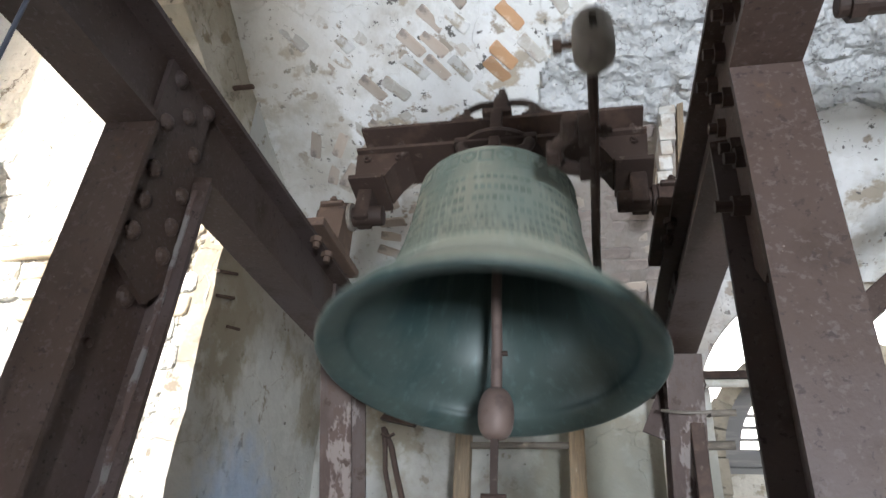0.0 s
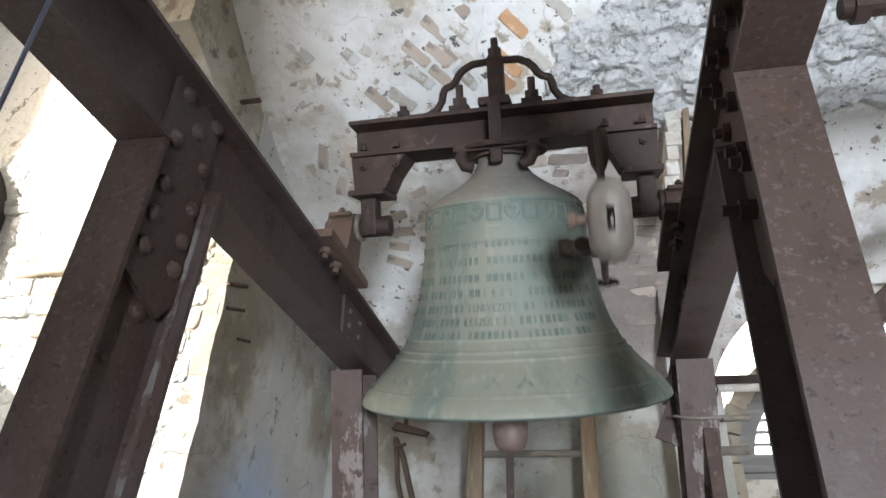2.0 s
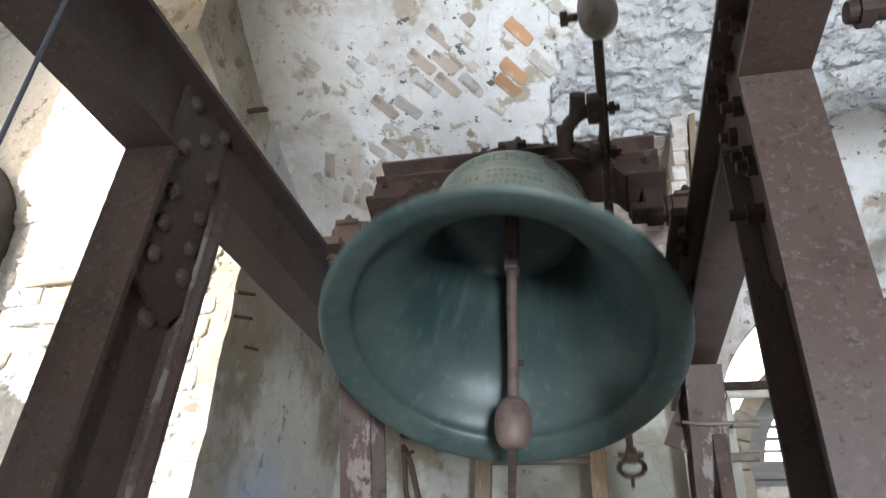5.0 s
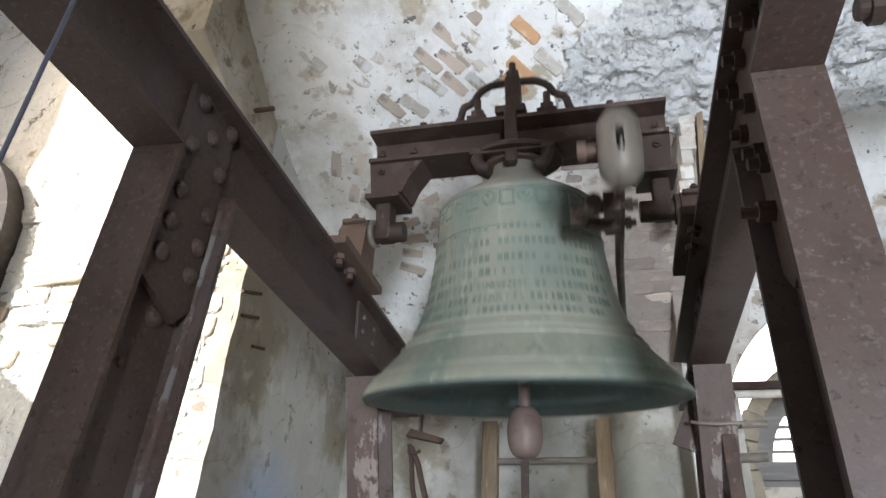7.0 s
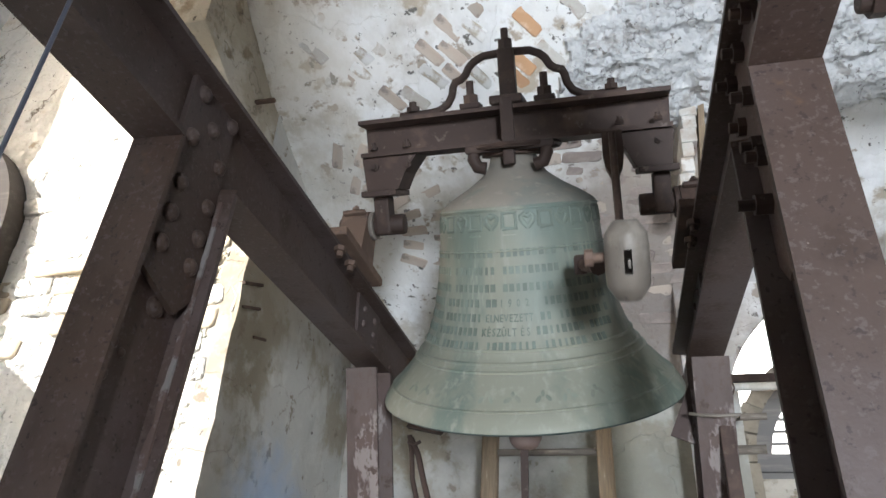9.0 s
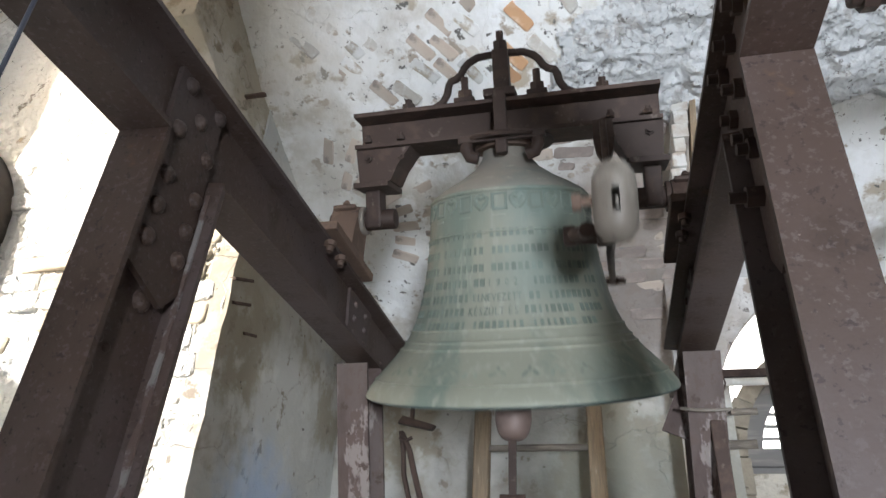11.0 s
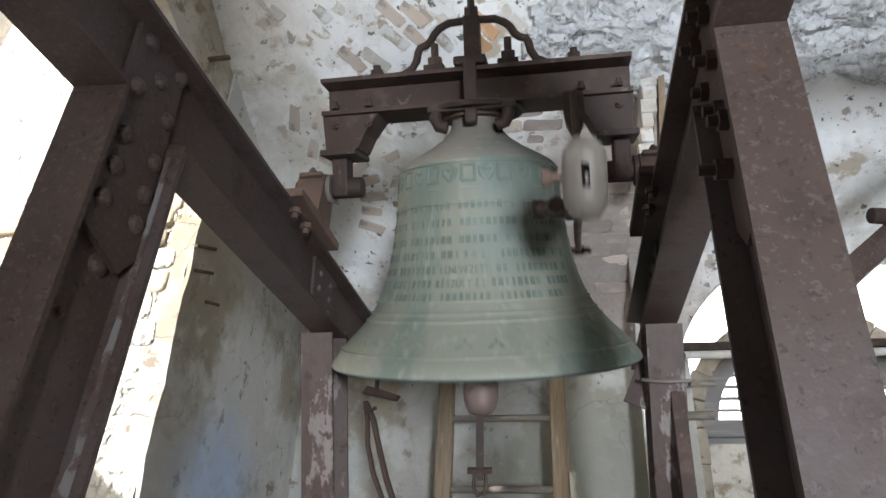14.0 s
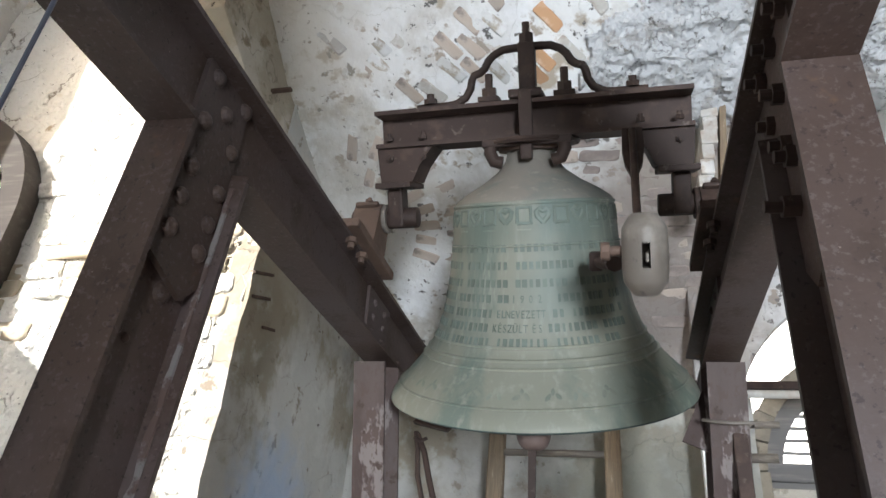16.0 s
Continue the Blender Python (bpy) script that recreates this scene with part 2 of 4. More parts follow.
# west louvre wood, its shade put into the near-black colour
DARKWOOD = mat("shaded_old_wood", (0.030, 0.024, 0.020), 0.85, layers=[(8.0, 0.5, 0.66, (0.05, 0.042, 0.036), (0.3, 3, 3))])
SLATMAT = mat("grey_painted_slat", (0.20, 0.19, 0.18), 0.8, layers=[(8.0, 0.5, 0.66, (0.28, 0.26, 0.24), (0.3, 3, 3))])


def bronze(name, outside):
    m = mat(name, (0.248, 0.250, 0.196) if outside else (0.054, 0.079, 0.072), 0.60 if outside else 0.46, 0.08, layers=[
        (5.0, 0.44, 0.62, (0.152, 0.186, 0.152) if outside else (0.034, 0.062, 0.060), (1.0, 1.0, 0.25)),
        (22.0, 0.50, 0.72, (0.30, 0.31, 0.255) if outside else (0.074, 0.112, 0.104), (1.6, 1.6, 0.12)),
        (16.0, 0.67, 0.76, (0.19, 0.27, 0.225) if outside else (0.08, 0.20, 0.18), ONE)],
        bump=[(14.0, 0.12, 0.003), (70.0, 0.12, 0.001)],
        # patches darken the shoulder for contrast, and paint cast shade low and right
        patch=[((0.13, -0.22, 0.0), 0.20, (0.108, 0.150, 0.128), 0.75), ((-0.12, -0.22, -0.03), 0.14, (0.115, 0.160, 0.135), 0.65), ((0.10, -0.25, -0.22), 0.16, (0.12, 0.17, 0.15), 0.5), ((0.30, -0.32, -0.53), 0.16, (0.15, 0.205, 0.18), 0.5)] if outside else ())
    return m


DUSTY = mat("dust_covered_bronze", (0.24, 0.215, 0.18), 0.8, 0.05, layers=[(6.0, 0.45, 0.65, (0.185, 0.19, 0.165), ONE), (25.0, 0.55, 0.7, (0.29, 0.265, 0.225), ONE)], bump=[(30.0, 0.15, 0.002)])
BRONZE_OUT = bronze("green_grey_patina_and_shade", True)
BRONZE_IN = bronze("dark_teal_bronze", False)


# ---- mesh helpers ----
def part(name, bm, material, parent=None, label="", m=None, smooth=False):
    me = bpy.data.meshes.new(name)
    bm.normal_update()
    bm.to_mesh(me)
    bm.free()
    me.materials.append(material)
    if smooth:
        for p in me.polygons:
            p.use_smooth = True
        me.set_sharp_from_angle(angle=radians(38))
    ob = new(name, me)
    if parent is not None:
        ob.parent = parent
    if m is not None:
        ob.matrix_basis = m
    if label:
        ob["label"] = label
    return ob


def box(x0, x1, y0, y1, z0, z1, bevel=0.0, bm=None):
    own = bmesh.new()
    bmesh.ops.create_cube(own, size=1.0, matrix=Matrix.LocRotScale(((x0 + x1) / 2, (y0 + y1) / 2, (z0 + z1) / 2), None, (abs(x1 - x0), abs(y1 - y0), abs(z1 - z0))))
    if bevel:
        bmesh.ops.bevel(own, geom=own.edges[:], offset=bevel, segments=2, affect="EDGES", profile=0.6)
    return merge(bm, own)


def merge(bm, own):
    if bm is None:
        return own
    me = bpy.data.meshes.new("tmp")
    own.to_mesh(me)
    own.free()
    bm.from_mesh(me)
    bpy.data.meshes.remove(me)
    return bm


def rod(p, q, r, r2=None, seg=12, bm=None, bevel=0.0):
    p, q = Vector(p), Vector(q)
    own = bmesh.new()
    turn = (q - p).to_track_quat("Z", "Y").to_matrix().to_4x4()
    bmesh.ops.create_cone(own, cap_ends=True, segments=seg, radius1=r, radius2=r if r2 is None else r2, depth=(q - p).length,
                          matrix=Matrix.Translation((p + q) / 2) @ turn)
    if bevel:
        ring = [e for e in own.edges if len(e.link_faces) == 2 and any(len(f.verts) > 4 for f in e.link_faces)]
        bmesh.ops.bevel(own, geom=ring, offset=bevel, segments=2, affect="EDGES", profile=0.6)
    return merge(bm, own)


def tube(points, r, seg=10, bm=None, flat=1.0):
    """A bar swept along points, of radius r; flat squeezes it across."""
    own = bmesh.new()
    pts = [Vector(p) for p in points]
    rings = []
    for i, p in enumerate(pts):
        d = (pts[min(i + 1, len(pts) - 1)] - pts[max(i - 1, 0)]).normalized()
        up = Vector((0, 1, 0)) if abs(d.y) < 0.9 else Vector((1, 0, 0))
        a = d.cross(up).normalized()
        b = d.cross(a).normalized()
        rings.append([own.verts.new(p + (a * math.cos(k / seg * math.tau) + b * flat * math.sin(k / seg * math.tau)) * r) for k in range(seg)])
    for u, w in zip(rings, rings[1:]):
        for k in range(seg):
            own.faces.new((u[k], u[(k + 1) % seg], w[(k + 1) % seg], w[k]))
    own.faces.new(rings[0][::-1])
    own.faces.new(rings[-1])
    bmesh.ops.recalc_face_normals(own, faces=own.faces[:])
    return merge(bm, own)


def lathe(profile, seg=96, closed=True):
    bm = bmesh.new()
    rings = [[bm.verts.new((r * math.cos(k / seg * math.tau), r * math.sin(k / seg * math.tau), z)) for k in range(seg)] for r, z in profile]
    pairs = list(zip(rings, rings[1:]))
    if closed:
        pairs.append((rings[-1], rings[0]))
    for u, w in pairs:
        for k in range(seg):
            bm.faces.new((u[k], u[(k + 1) % seg], w[(k + 1) % seg], w[k]))
    bmesh.ops.recalc_face_normals(bm, faces=bm.faces[:])
    return bm


def prism(poly, axis, a, b, bm=None):
    """A polygon of (u, v) swept along an axis from a to b."""
    own = bmesh.new()
    put = {"x": lambda u, v, s: (s, u, v), "y": lambda u, v, s: (u, s, v), "z": lambda u, v, s: (u, v, s)}[axis]
    lo = [own.verts.new(put(u, v, a)) for u, v in poly]
    hi = [own.verts.new(put(u, v, b)) for u, v in poly]
    n = len(poly)
    own.faces.new(lo)
    own.faces.new(hi[::-1])
    for i in range(n):
        own.faces.new((lo[i], hi[i], hi[(i + 1) % n], lo[(i + 1) % n]))
    bmesh.ops.recalc_face_normals(own, faces=own.faces[:])
    return merge(bm, own)


def ishape(width, depth, tf=0.012, tw=0.009):
    w, d, t = width / 2, depth / 2, tw / 2
    return [(-w, -d), (w, -d), (w, -d + tf), (t, -d + tf * 1.5), (t, d - tf * 1.5), (w, d - tf), (w, d), (-w, d), (-w, d - tf), (-t, d - tf * 1.5), (-t, -d + tf * 1.5), (-w, -d + tf)]


def hexbolt(at, way, r=0.016, h=0.014, round_head=False, bm=None):
    at, way = Vector(at), Vector(way).normalized()
    if round_head:
        own = bmesh.new()
        bmesh.ops.create_uvsphere(own, u_segments=12, v_segments=8, radius=r, matrix=Matrix.Translation(at) @ way.to_track_quat("Z", "Y").to_matrix().to_4x4() @ Matrix.Diagonal((1, 1, h / r, 1)))
        return merge(bm, own)
    bm = rod(at, at + way * h, r, seg=6, bm=bm)
    return rod(at + way * h, at + way * h * 2.0, r * 0.55, seg=10, bm=bm)


def thing(name, label, category, group="", kind="", m=None):
    ob = new(name)
    ob.empty_display_size = 0.1
    if m is not None:
        ob.matrix_basis = m
    return tagged(ob, label, category, group, kind)


# ---- the belfry's shell ----
FLOOR_Z = -2.72
VAULT = [(2.0, 0.05), (1.93, 0.30), (1.72, 0.52), (1.35, 0.74), (0.9, 0.95), (0.46, 1.15), (0.15, 1.36), (-0.35, 1.72), (-1.0, 2.1), (-2.0, 2.4), (-3.4, 2.5)]


def vault_at(s):
    """The vault's profile at s, a length of run along it: y, z."""
    rest = s
    for (y0, z0), (y1, z1) in zip(VAULT, VAULT[1:]):
        step = math.hypot(y1 - y0, z1 - z0)
        if rest <= step:
            return y0 + (y1 - y0) * rest / step, z0 + (z1 - z0) * rest / step
        rest -= step
    return VAULT[-1]


def sheet(name, nu, nv, at, material, rough=0.012, freq=3.0, thick=0.12, label=""):
    """A wall's skin: at(u, v) gives place and inward normal; lumpy, with real thickness behind."""
    bm = bmesh.new()
    grid, back = [], []
    for j in range(nv + 1):
        row, rb = [], []
        for i in range(nu + 1):
            p, n = at(i / nu, j / nv)
            p, n = Vector(p), Vector(n)
            d = rough * (noise.noise(p * freq) + 0.5 * noise.noise(p * freq * 3.1) + 0.3 * noise.noise(p * freq * 8))
            row.append(bm.verts.new(p + n * d))
            rb.append(bm.verts.new(p - n * thick))
        grid.append(row)
        back.append(rb)
    for j in range(nv):
        for i in range(nu):
            bm.faces.new((grid[j][i], grid[j][i + 1], grid[j + 1][i + 1], grid[j + 1][i]))
            bm.faces.new((back[j][i], back[j + 1][i], back[j + 1][i + 1], back[j][i + 1]))
    for j in range(nv):
        for i in (0, nu):
            bm.faces.new((grid[j][i], grid[j + 1][i], back[j + 1][i], back[j][i]))
    for i in range(nu):
        for j in (0, nv):
            bm.faces.new((grid[j][i], grid[j][i + 1], back[j][i + 1], back[j][i]))
    bmesh.ops.recalc_face_normals(bm, faces=bm.faces[:])
    ob = part(name, bm, material, smooth=True)
    return tagged(ob, label, "wall", kind="structure")


def flat(x0, y0, x1, y1, z0, z1):
    n = Vector((-(y1 - y0), x1 - x0, 0)).normalized()
    return lambda u, v: ((x0 + (x1 - x0) * u, y0 + (y1 - y0) * u, z0 + (z1 - z0) * v), n)


def vault_sheet(u, v):
    total = sum(math.hypot(b[0] - a[0], b[1] - a[1]) for a, b in zip(VAULT, VAULT[1:]))
    s = v * total
    y, z = vault_at(s)
    y1, z1 = vault_at(min(s + 0.03, total))
    y0, z0 = vault_at(max(s - 0.03, 0))
    n = Vector((0, -(z1 - z0), (y1 - y0))).normalized()
    return (-1.34 + 4.74 * u, y, z), n


tagged(part("floor", box(-3.6, 3.4, -3.5, 2.9, FLOOR_Z - 0.15, FLOOR_Z), FLOORMAT), "dusty grey concrete floor of the belfry", "floor", kind="structure")
sheet("wall_back", 60, 60, flat(0.92, 2.0, -1.3, 2.0, FLOOR_Z, 0.06), SHADE_WALL, 0.02, label="stained pale limewashed back wall with the bell's shade painted on")
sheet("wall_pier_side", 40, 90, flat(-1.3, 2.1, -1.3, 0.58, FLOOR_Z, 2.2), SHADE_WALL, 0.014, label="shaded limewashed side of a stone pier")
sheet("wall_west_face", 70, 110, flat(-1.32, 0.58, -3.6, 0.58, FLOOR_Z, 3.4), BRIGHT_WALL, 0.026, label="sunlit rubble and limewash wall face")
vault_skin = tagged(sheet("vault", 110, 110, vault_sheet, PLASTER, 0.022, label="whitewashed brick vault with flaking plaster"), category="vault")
# the window niche breaks through the vault's foot
hole = bmesh.new()
hole.from_mesh(vault_skin.data)
bmesh.ops.delete(hole, geom=[f for f in hole.faces if f.calc_center_median().x > 0.72 and f.calc_center_median().z < 0.53], context="FACES")
hole.to_mesh(vault_skin.data)
hole.free()
tagged(part("ceiling", box(-3.8, -1.3, -3.6, 0.7, 3.4, 3.5), PLASTER), "plain whitewashed ceiling of the west bay", "ceiling", kind="structure")
tagged(part("wall_arch_springing", prism([(0.575, 0.42), (0.60, 2.3), (-0.12, 2.3), (-0.12, 1.02), (0.08, 0.93), (0.25, 0.82), (0.42, 0.66)], "x", -1.62, -1.303), RUBBLE), "brown rubble springing of the arch above the pier", "wall", kind="structure")
# unseen west wall: tall opening trims the sun patch, low one holds the fill
for y0, y1, z0, z1 in ((-3.5, -1.80, FLOOR_Z, 3.4), (-0.13, 0.6, FLOOR_Z, 3.4), (-1.80, -0.13, -1.30, 0.5), (-1.80, -0.13, 3.3, 3.4), (-1.80, -0.13, FLOOR_Z, -2.35), (-0.75, -0.13, -2.35, -1.30)):
    tagged(part("wall_west", box(-3.8, -3.5, y0, y1, z0, z1), PLASTER), "unseen whitewashed west wall with openings added for sun and fill lamp", "wall", kind="structure")
# unseen south wall, its doorway edge set to shade the left trestle
for x0, x1, z0, z1 in ((-3.6, 0.70, FLOOR_Z, 3.4), (1.95, 3.4, FLOOR_Z, 2.6), (0.70, 1.95, -0.20, 2.6)):
    tagged(part("wall_south", box(x0, x1, -3.75, -3.5, z0, z1), PLASTER), "unseen whitewashed south wall, doorway set to shade the left trestle", "wall", kind="structure")
# unseen room added behind the doorway; the south lamp fills its low window
for x0, x1, y0, y1, z0, z1 in ((-0.6, -0.4, -6.2, -3.75, FLOOR_Z, 0.6), (3.4, 3.6, -6.2, -3.75, FLOOR_Z, 0.6), (-0.4, 1.3, -6.2, -6.0, FLOOR_Z, 0.6), (2.2, 3.4, -6.2, -6.0, FLOOR_Z, 0.6),
                               (1.3, 2.2, -6.2, -6.0, FLOOR_Z, -2.55), (1.3, 2.2, -6.2, -6.0, -1.35, 0.6)):
    tagged(part("wall_stair_room", box(x0, x1, y0, y1, z0, z1), PLASTER), "plain whitewashed wall of an unseen room added for the south lamp", "wall", kind="structure")
tagged(part("ceiling", box(-0.6, 3.6, -6.2, -3.75, 0.6, 0.7), PLASTER), "plain ceiling of the room added for the south lamp", "ceiling", kind="structure")
tagged(part("floor", box(-0.6, 3.6, -6.2, -3.5, FLOOR_Z - 0.15, FLOOR_Z), FLOORMAT), "dusty grey concrete floor of the room added for the south lamp", "floor", kind="structure")
tagged(part("wall_east", box(3.3, 3.6, -3.5, 2.9, FLOOR_Z, 2.6), PLASTER), "plain whitewashed east wall", "wall", kind="structure")


# east window niche: front wall with an arched hole, barrel lining, and the louvre
def arch_points(cx, cz, r, foot, n=28):
    return [(cx - r, foot)] + [(cx - r * math.cos(math.pi * k / n), cz + r * math.sin(math.pi * k / n)) for k in range(n + 1)] + [(cx + r, foot)]


def arch_wall(x0, x1, z0, z1, cx, cz, r, ya, yb, foot, n=28):
    """A wall from ya to yb with an arched opening from foot up."""
    bm = bmesh.new()
    hole = arch_points(cx, cz, r, foot, n)
    outer = []
    for x, z in hole:
        dx, dz = x - cx, z - cz
        if z <= cz:
            outer.append((x0 if dx < 0 else x1, z))
        else:
            k = min(((x1 - cx) / dx) if dx > 1e-6 else ((x0 - cx) / dx) if dx < -1e-6 else 1e9, (z1 - cz) / max(dz, 1e-6))
            outer.append((cx + dx * k, cz + dz * k))
    vs = {}
    for tag_, pts in (("h", hole), ("o", outer)):
        for y in (ya, yb):
            vs[tag_, y] = [bm.verts.new((x, y, z)) for x, z in pts]
    for i in range(len(hole) - 1):
        for y in (ya, yb):
            bm.faces.new((vs["h", y][i], vs["h", y][i + 1], vs["o", y][i + 1], vs["o", y][i]))
        for t_ in "ho":
            bm.faces.new((vs[t_, ya][i], vs[t_, ya][i + 1], vs[t_, yb][i + 1], vs[t_, yb][i]))
    bmesh.ops.recalc_face_normals(bm, faces=bm.faces[:])
    bm = box(x0, x1, ya, yb, z0, foot, bm=bm)
    return bm


tagged(part("wall_niche", arch_wall(0.62, 3.3, FLOOR_Z, 1.0, 1.62, -0.25, 0.82, 1.68, 1.76, -1.6), PLASTER, smooth=True), "whitewashed arched window niche", "wall", kind="structure")
tagged(part("wall_north", box(0.3, 3.5, 2.3, 2.5, FLOOR_Z, -0.352), RUBBLE), "outer parapet under the arched louvre window", "wall", kind="structure")


def louvre(name, m, r, foot, gap, label):
    win = thing(name, label, "louvre window", kind="structure", m=m)
    bm = bmesh.new()
    ro, n = r + (0.09 if "stone" in label else 0.13), 30
    a, b = arch_points(0, 0, r, foot, n), arch_points(0, 0, ro, foot, n)
    q = [[bm.verts.new((x, y, z)) for x, z in pts] for pts in (a, b) for y in (-0.06, 0.06)]
    for i in range(len(a) - 1):
        for u, w in ((0, 1), (2, 3), (0, 2), (1, 3)):
            bm.faces.new((q[u][i], q[u][i + 1], q[w][i + 1], q[w][i]))
    bmesh.ops.recalc_face_normals(bm, faces=bm.faces[:])
    part("window_frame", bm, SLATMAT if "stone" in label else DARKWOOD, win)
    part("window_sill", box(-ro, ro, -0.08, 0.08, foot - 0.1, foot, 0.01), SLATMAT, win)
    z = foot + gap
    while z < r * 0.97:
        half = math.sqrt(max(r * r - max(z, 0) ** 2, 0.01)) + 0.02
        part("slat", prism([(-0.035, -0.012), (0.035, 0.0), (0.035, 0.014), (-0.035, 0.002)], "x", -half, half), SLATMAT if "stone" in label else DARKWOOD, win, m=pose(0, 0, z))
        z += gap
    return win


east = louvre("window_1", pose(1.62, 2.40, -0.27), 0.52, 0.06, 0.070, "arched louvre window with grey slats in a stone ring")
# stone ring round the louvre: wedge blocks over squared jamb blocks
vous = random.Random(12)
for k in range(13):
    a0, a1 = math.pi * (k + 0.02) / 13, math.pi * (k + 0.98) / 13
    ri, ra, yf = 0.612, 0.712 + vous.uniform(-0.012, 0.012), -0.15 + vous.uniform(-0.012, 0.012)
    pts = [(ri * math.cos(a0), ri * math.sin(a0)), (ra * math.cos(a0), ra * math.sin(a0)), (ra * math.cos((a0 + a1) / 2), ra * math.sin((a0 + a1) / 2)), (ra * math.cos(a1), ra * math.sin(a1)),
           (ri * math.cos(a1), ri * math.sin(a1)), (ri * math.cos((a0 + a1) / 2), ri * math.sin((a0 + a1) / 2))]
    part("voussoir", prism(pts, "y", yf, 0.08), WINDOW_STONE, east)
for side in (-1, 1):
    for k in range(4):
        z1 = -0.004 - k * 0.20
        part("jamb_block", box(side * (0.60 + vous.uniform(-0.01, 0.01)), side * (0.715 + vous.uniform(-0.012, 0.012)), -0.15 + vous.uniform(-0.012, 0.012), 0.08, z1 - 0.195, z1, 0.008), WINDOW_STONE, east)
part("apron", box(-0.60, 0.60, -0.06, 0.06, -0.082, -0.042), SLATMAT, east)
louvre("window_2", pose(-3.38, 0.52, 0.42), 0.62, -0.35, 0.11, "arched louvre window with dark slats beside the sunlit wall")


# glowing backdrop: sky beyond the slats, standing in too for the niche's sunlit reveal
HAZE = bpy.data.materials.new("bright_haze")
HAZE.use_nodes = True
hz = HAZE.node_tree.nodes["Principled BSDF"]
hz.inputs["Base Color"].default_value = (0.8, 0.8, 0.8, 1)
hz.inputs["Emission Color"].default_value = (1.0, 0.99, 0.97, 1)
hz.inputs["Emission Strength"].default_value = 1.2
tagged(part("backdrop", box(-2.0, 7.0, 8.0, 8.05, -3.0, 7.0), HAZE), "glowing pale backdrop of sky beyond the louvre", "sky", kind="structure")
tagged(part("backdrop", box(-12.0, -4.4, 8.0, 8.05, -3.0, 9.0), HAZE), "glowing pale backdrop of sky beyond the louvre", "sky", kind="structure")


# ---- the bell frame ----
XS, FW = 0.539, 0.104
ZB, ZT = -0.405, -0.205
YF, YB = -0.999, 0.161
LEAN = math.degrees(math.atan(0.379))


def side_frame(sign, label):
    fr = thing("steel_trestle", label, "bell trestle", group="trestle sides")
    splay = radians(2.4) if sign < 0 else 0.0
    whole = ishape(FW, ZT - ZB)
    tee = [(-0.0045, whole[0][1])] + [(0.0045, whole[0][1])] + whole[4:10]
    bm = prism(whole, "y", -2.4, -0.990)
    bm = prism(tee, "y", -0.990, -0.795, bm)
    bm = prism(whole, "y", -0.795, 0.72, bm)
    part("beam", bm, STEEL, fr, m=pose(sign * XS, 0, (ZT + ZB) / 2))
    part("front_post", prism(ishape(FW, 0.213), "z", FLOOR_Z, ZB - 0.002), STEEL, fr, m=pose(sign * XS - ZB * math.sin(splay), YF + 0.1065, 0, 0, math.degrees(splay), 0))
    back = part("back_post", prism(ishape(FW, 0.16), "z", -2.5, 0.0), STEEL_WORN, fr, "post with flaking maroon paint", m=pose(sign * XS, YB + 0.08, ZB - 0.003, LEAN, 0, 0))
    s = -sign
    wear = bmesh.new()
    ring = []
    for k in range(70):
        z = -0.43 - k * 0.012
        w = 0.010 + 0.016 * abs(noise.noise(Vector((z * 9, sign, 0)))) + 0.006 * noise.noise(Vector((z * 40, 0, 1)))
        xe = sign * XS + s * (FW / 2 + 0.001) + (z - ZB) * math.sin(splay)
        ye = YF + 0.213 - 0.0125
        ring.append([wear.verts.new((xe - s * (0.018 + k_ * w), ye - 0.0085 + d_, z)) for k_, d_ in ((0, 0.004), (0.1, 0), (0.9, -0.001), (1, 0.004))])
    for u, v in zip(ring, ring[1:]):
        for i in range(3):
            wear.faces.new((u[i], u[i + 1], v[i + 1], v[i]))
    bmesh.ops.recalc_face_normals(wear, faces=wear.faces[:])
    if sign < 0:
        part("worn_edge", wear, BARE_EDGE, fr, "edge scraped to pale primer")
    edge = -0.805 if sign < 0 else -0.745
    gusset = part("gusset_plate", prism([(-0.965, -0.655), (-0.845, -0.700), (-0.805, -0.655), (-0.805, -0.410), (edge, -0.400), (edge, -0.222), (-0.965, -0.222)], "x", sign * XS + s * 0.006, sign * XS + s * 0.018), STEEL, fr)
    if sign < 0:
        for y, z in ((-0.93, -0.245), (-0.932, -0.356), (-0.877, -0.297), (-0.82, -0.24), (-0.827, -0.357), (-0.928, -0.462), (-0.931, -0.531), (-0.934, -0.598), (-0.83, -0.459), (-0.835, -0.534), (-0.837, -0.598)):
            part("rivet", hexbolt((sign * XS + s * 0.018, y, z), (s, 0, 0), 0.019, 0.014, True), STEEL, gusset)
        for y, z, r in ((-0.871, -0.696, 0.022), (-0.942, -0.791, 0.012), (-0.915, -0.80, 0.009), (-0.945, -0.845, 0.014)):
            part("rivet", hexbolt((sign * XS + s * 0.005 + (z - ZB) * math.sin(splay), y, z), (s, 0, 0), r, r * 0.7, True), STEEL, gusset)
    else:
        for y, z, h in ((-0.95, -0.242, 0.016), (-0.863, -0.247, 0.018), (-0.776, -0.247, 0.018), (-0.862, -0.350, 0.018), (-0.778, -0.350, 0.014), (-0.846, -0.446, 0.016), (-0.864, -0.480, 0.016), (-0.837, -0.556, 0.026)):
            part("bolt", hexbolt((sign * XS + s * 0.018, y, z), (s, 0, 0), 0.019, h), IRON, gusset)
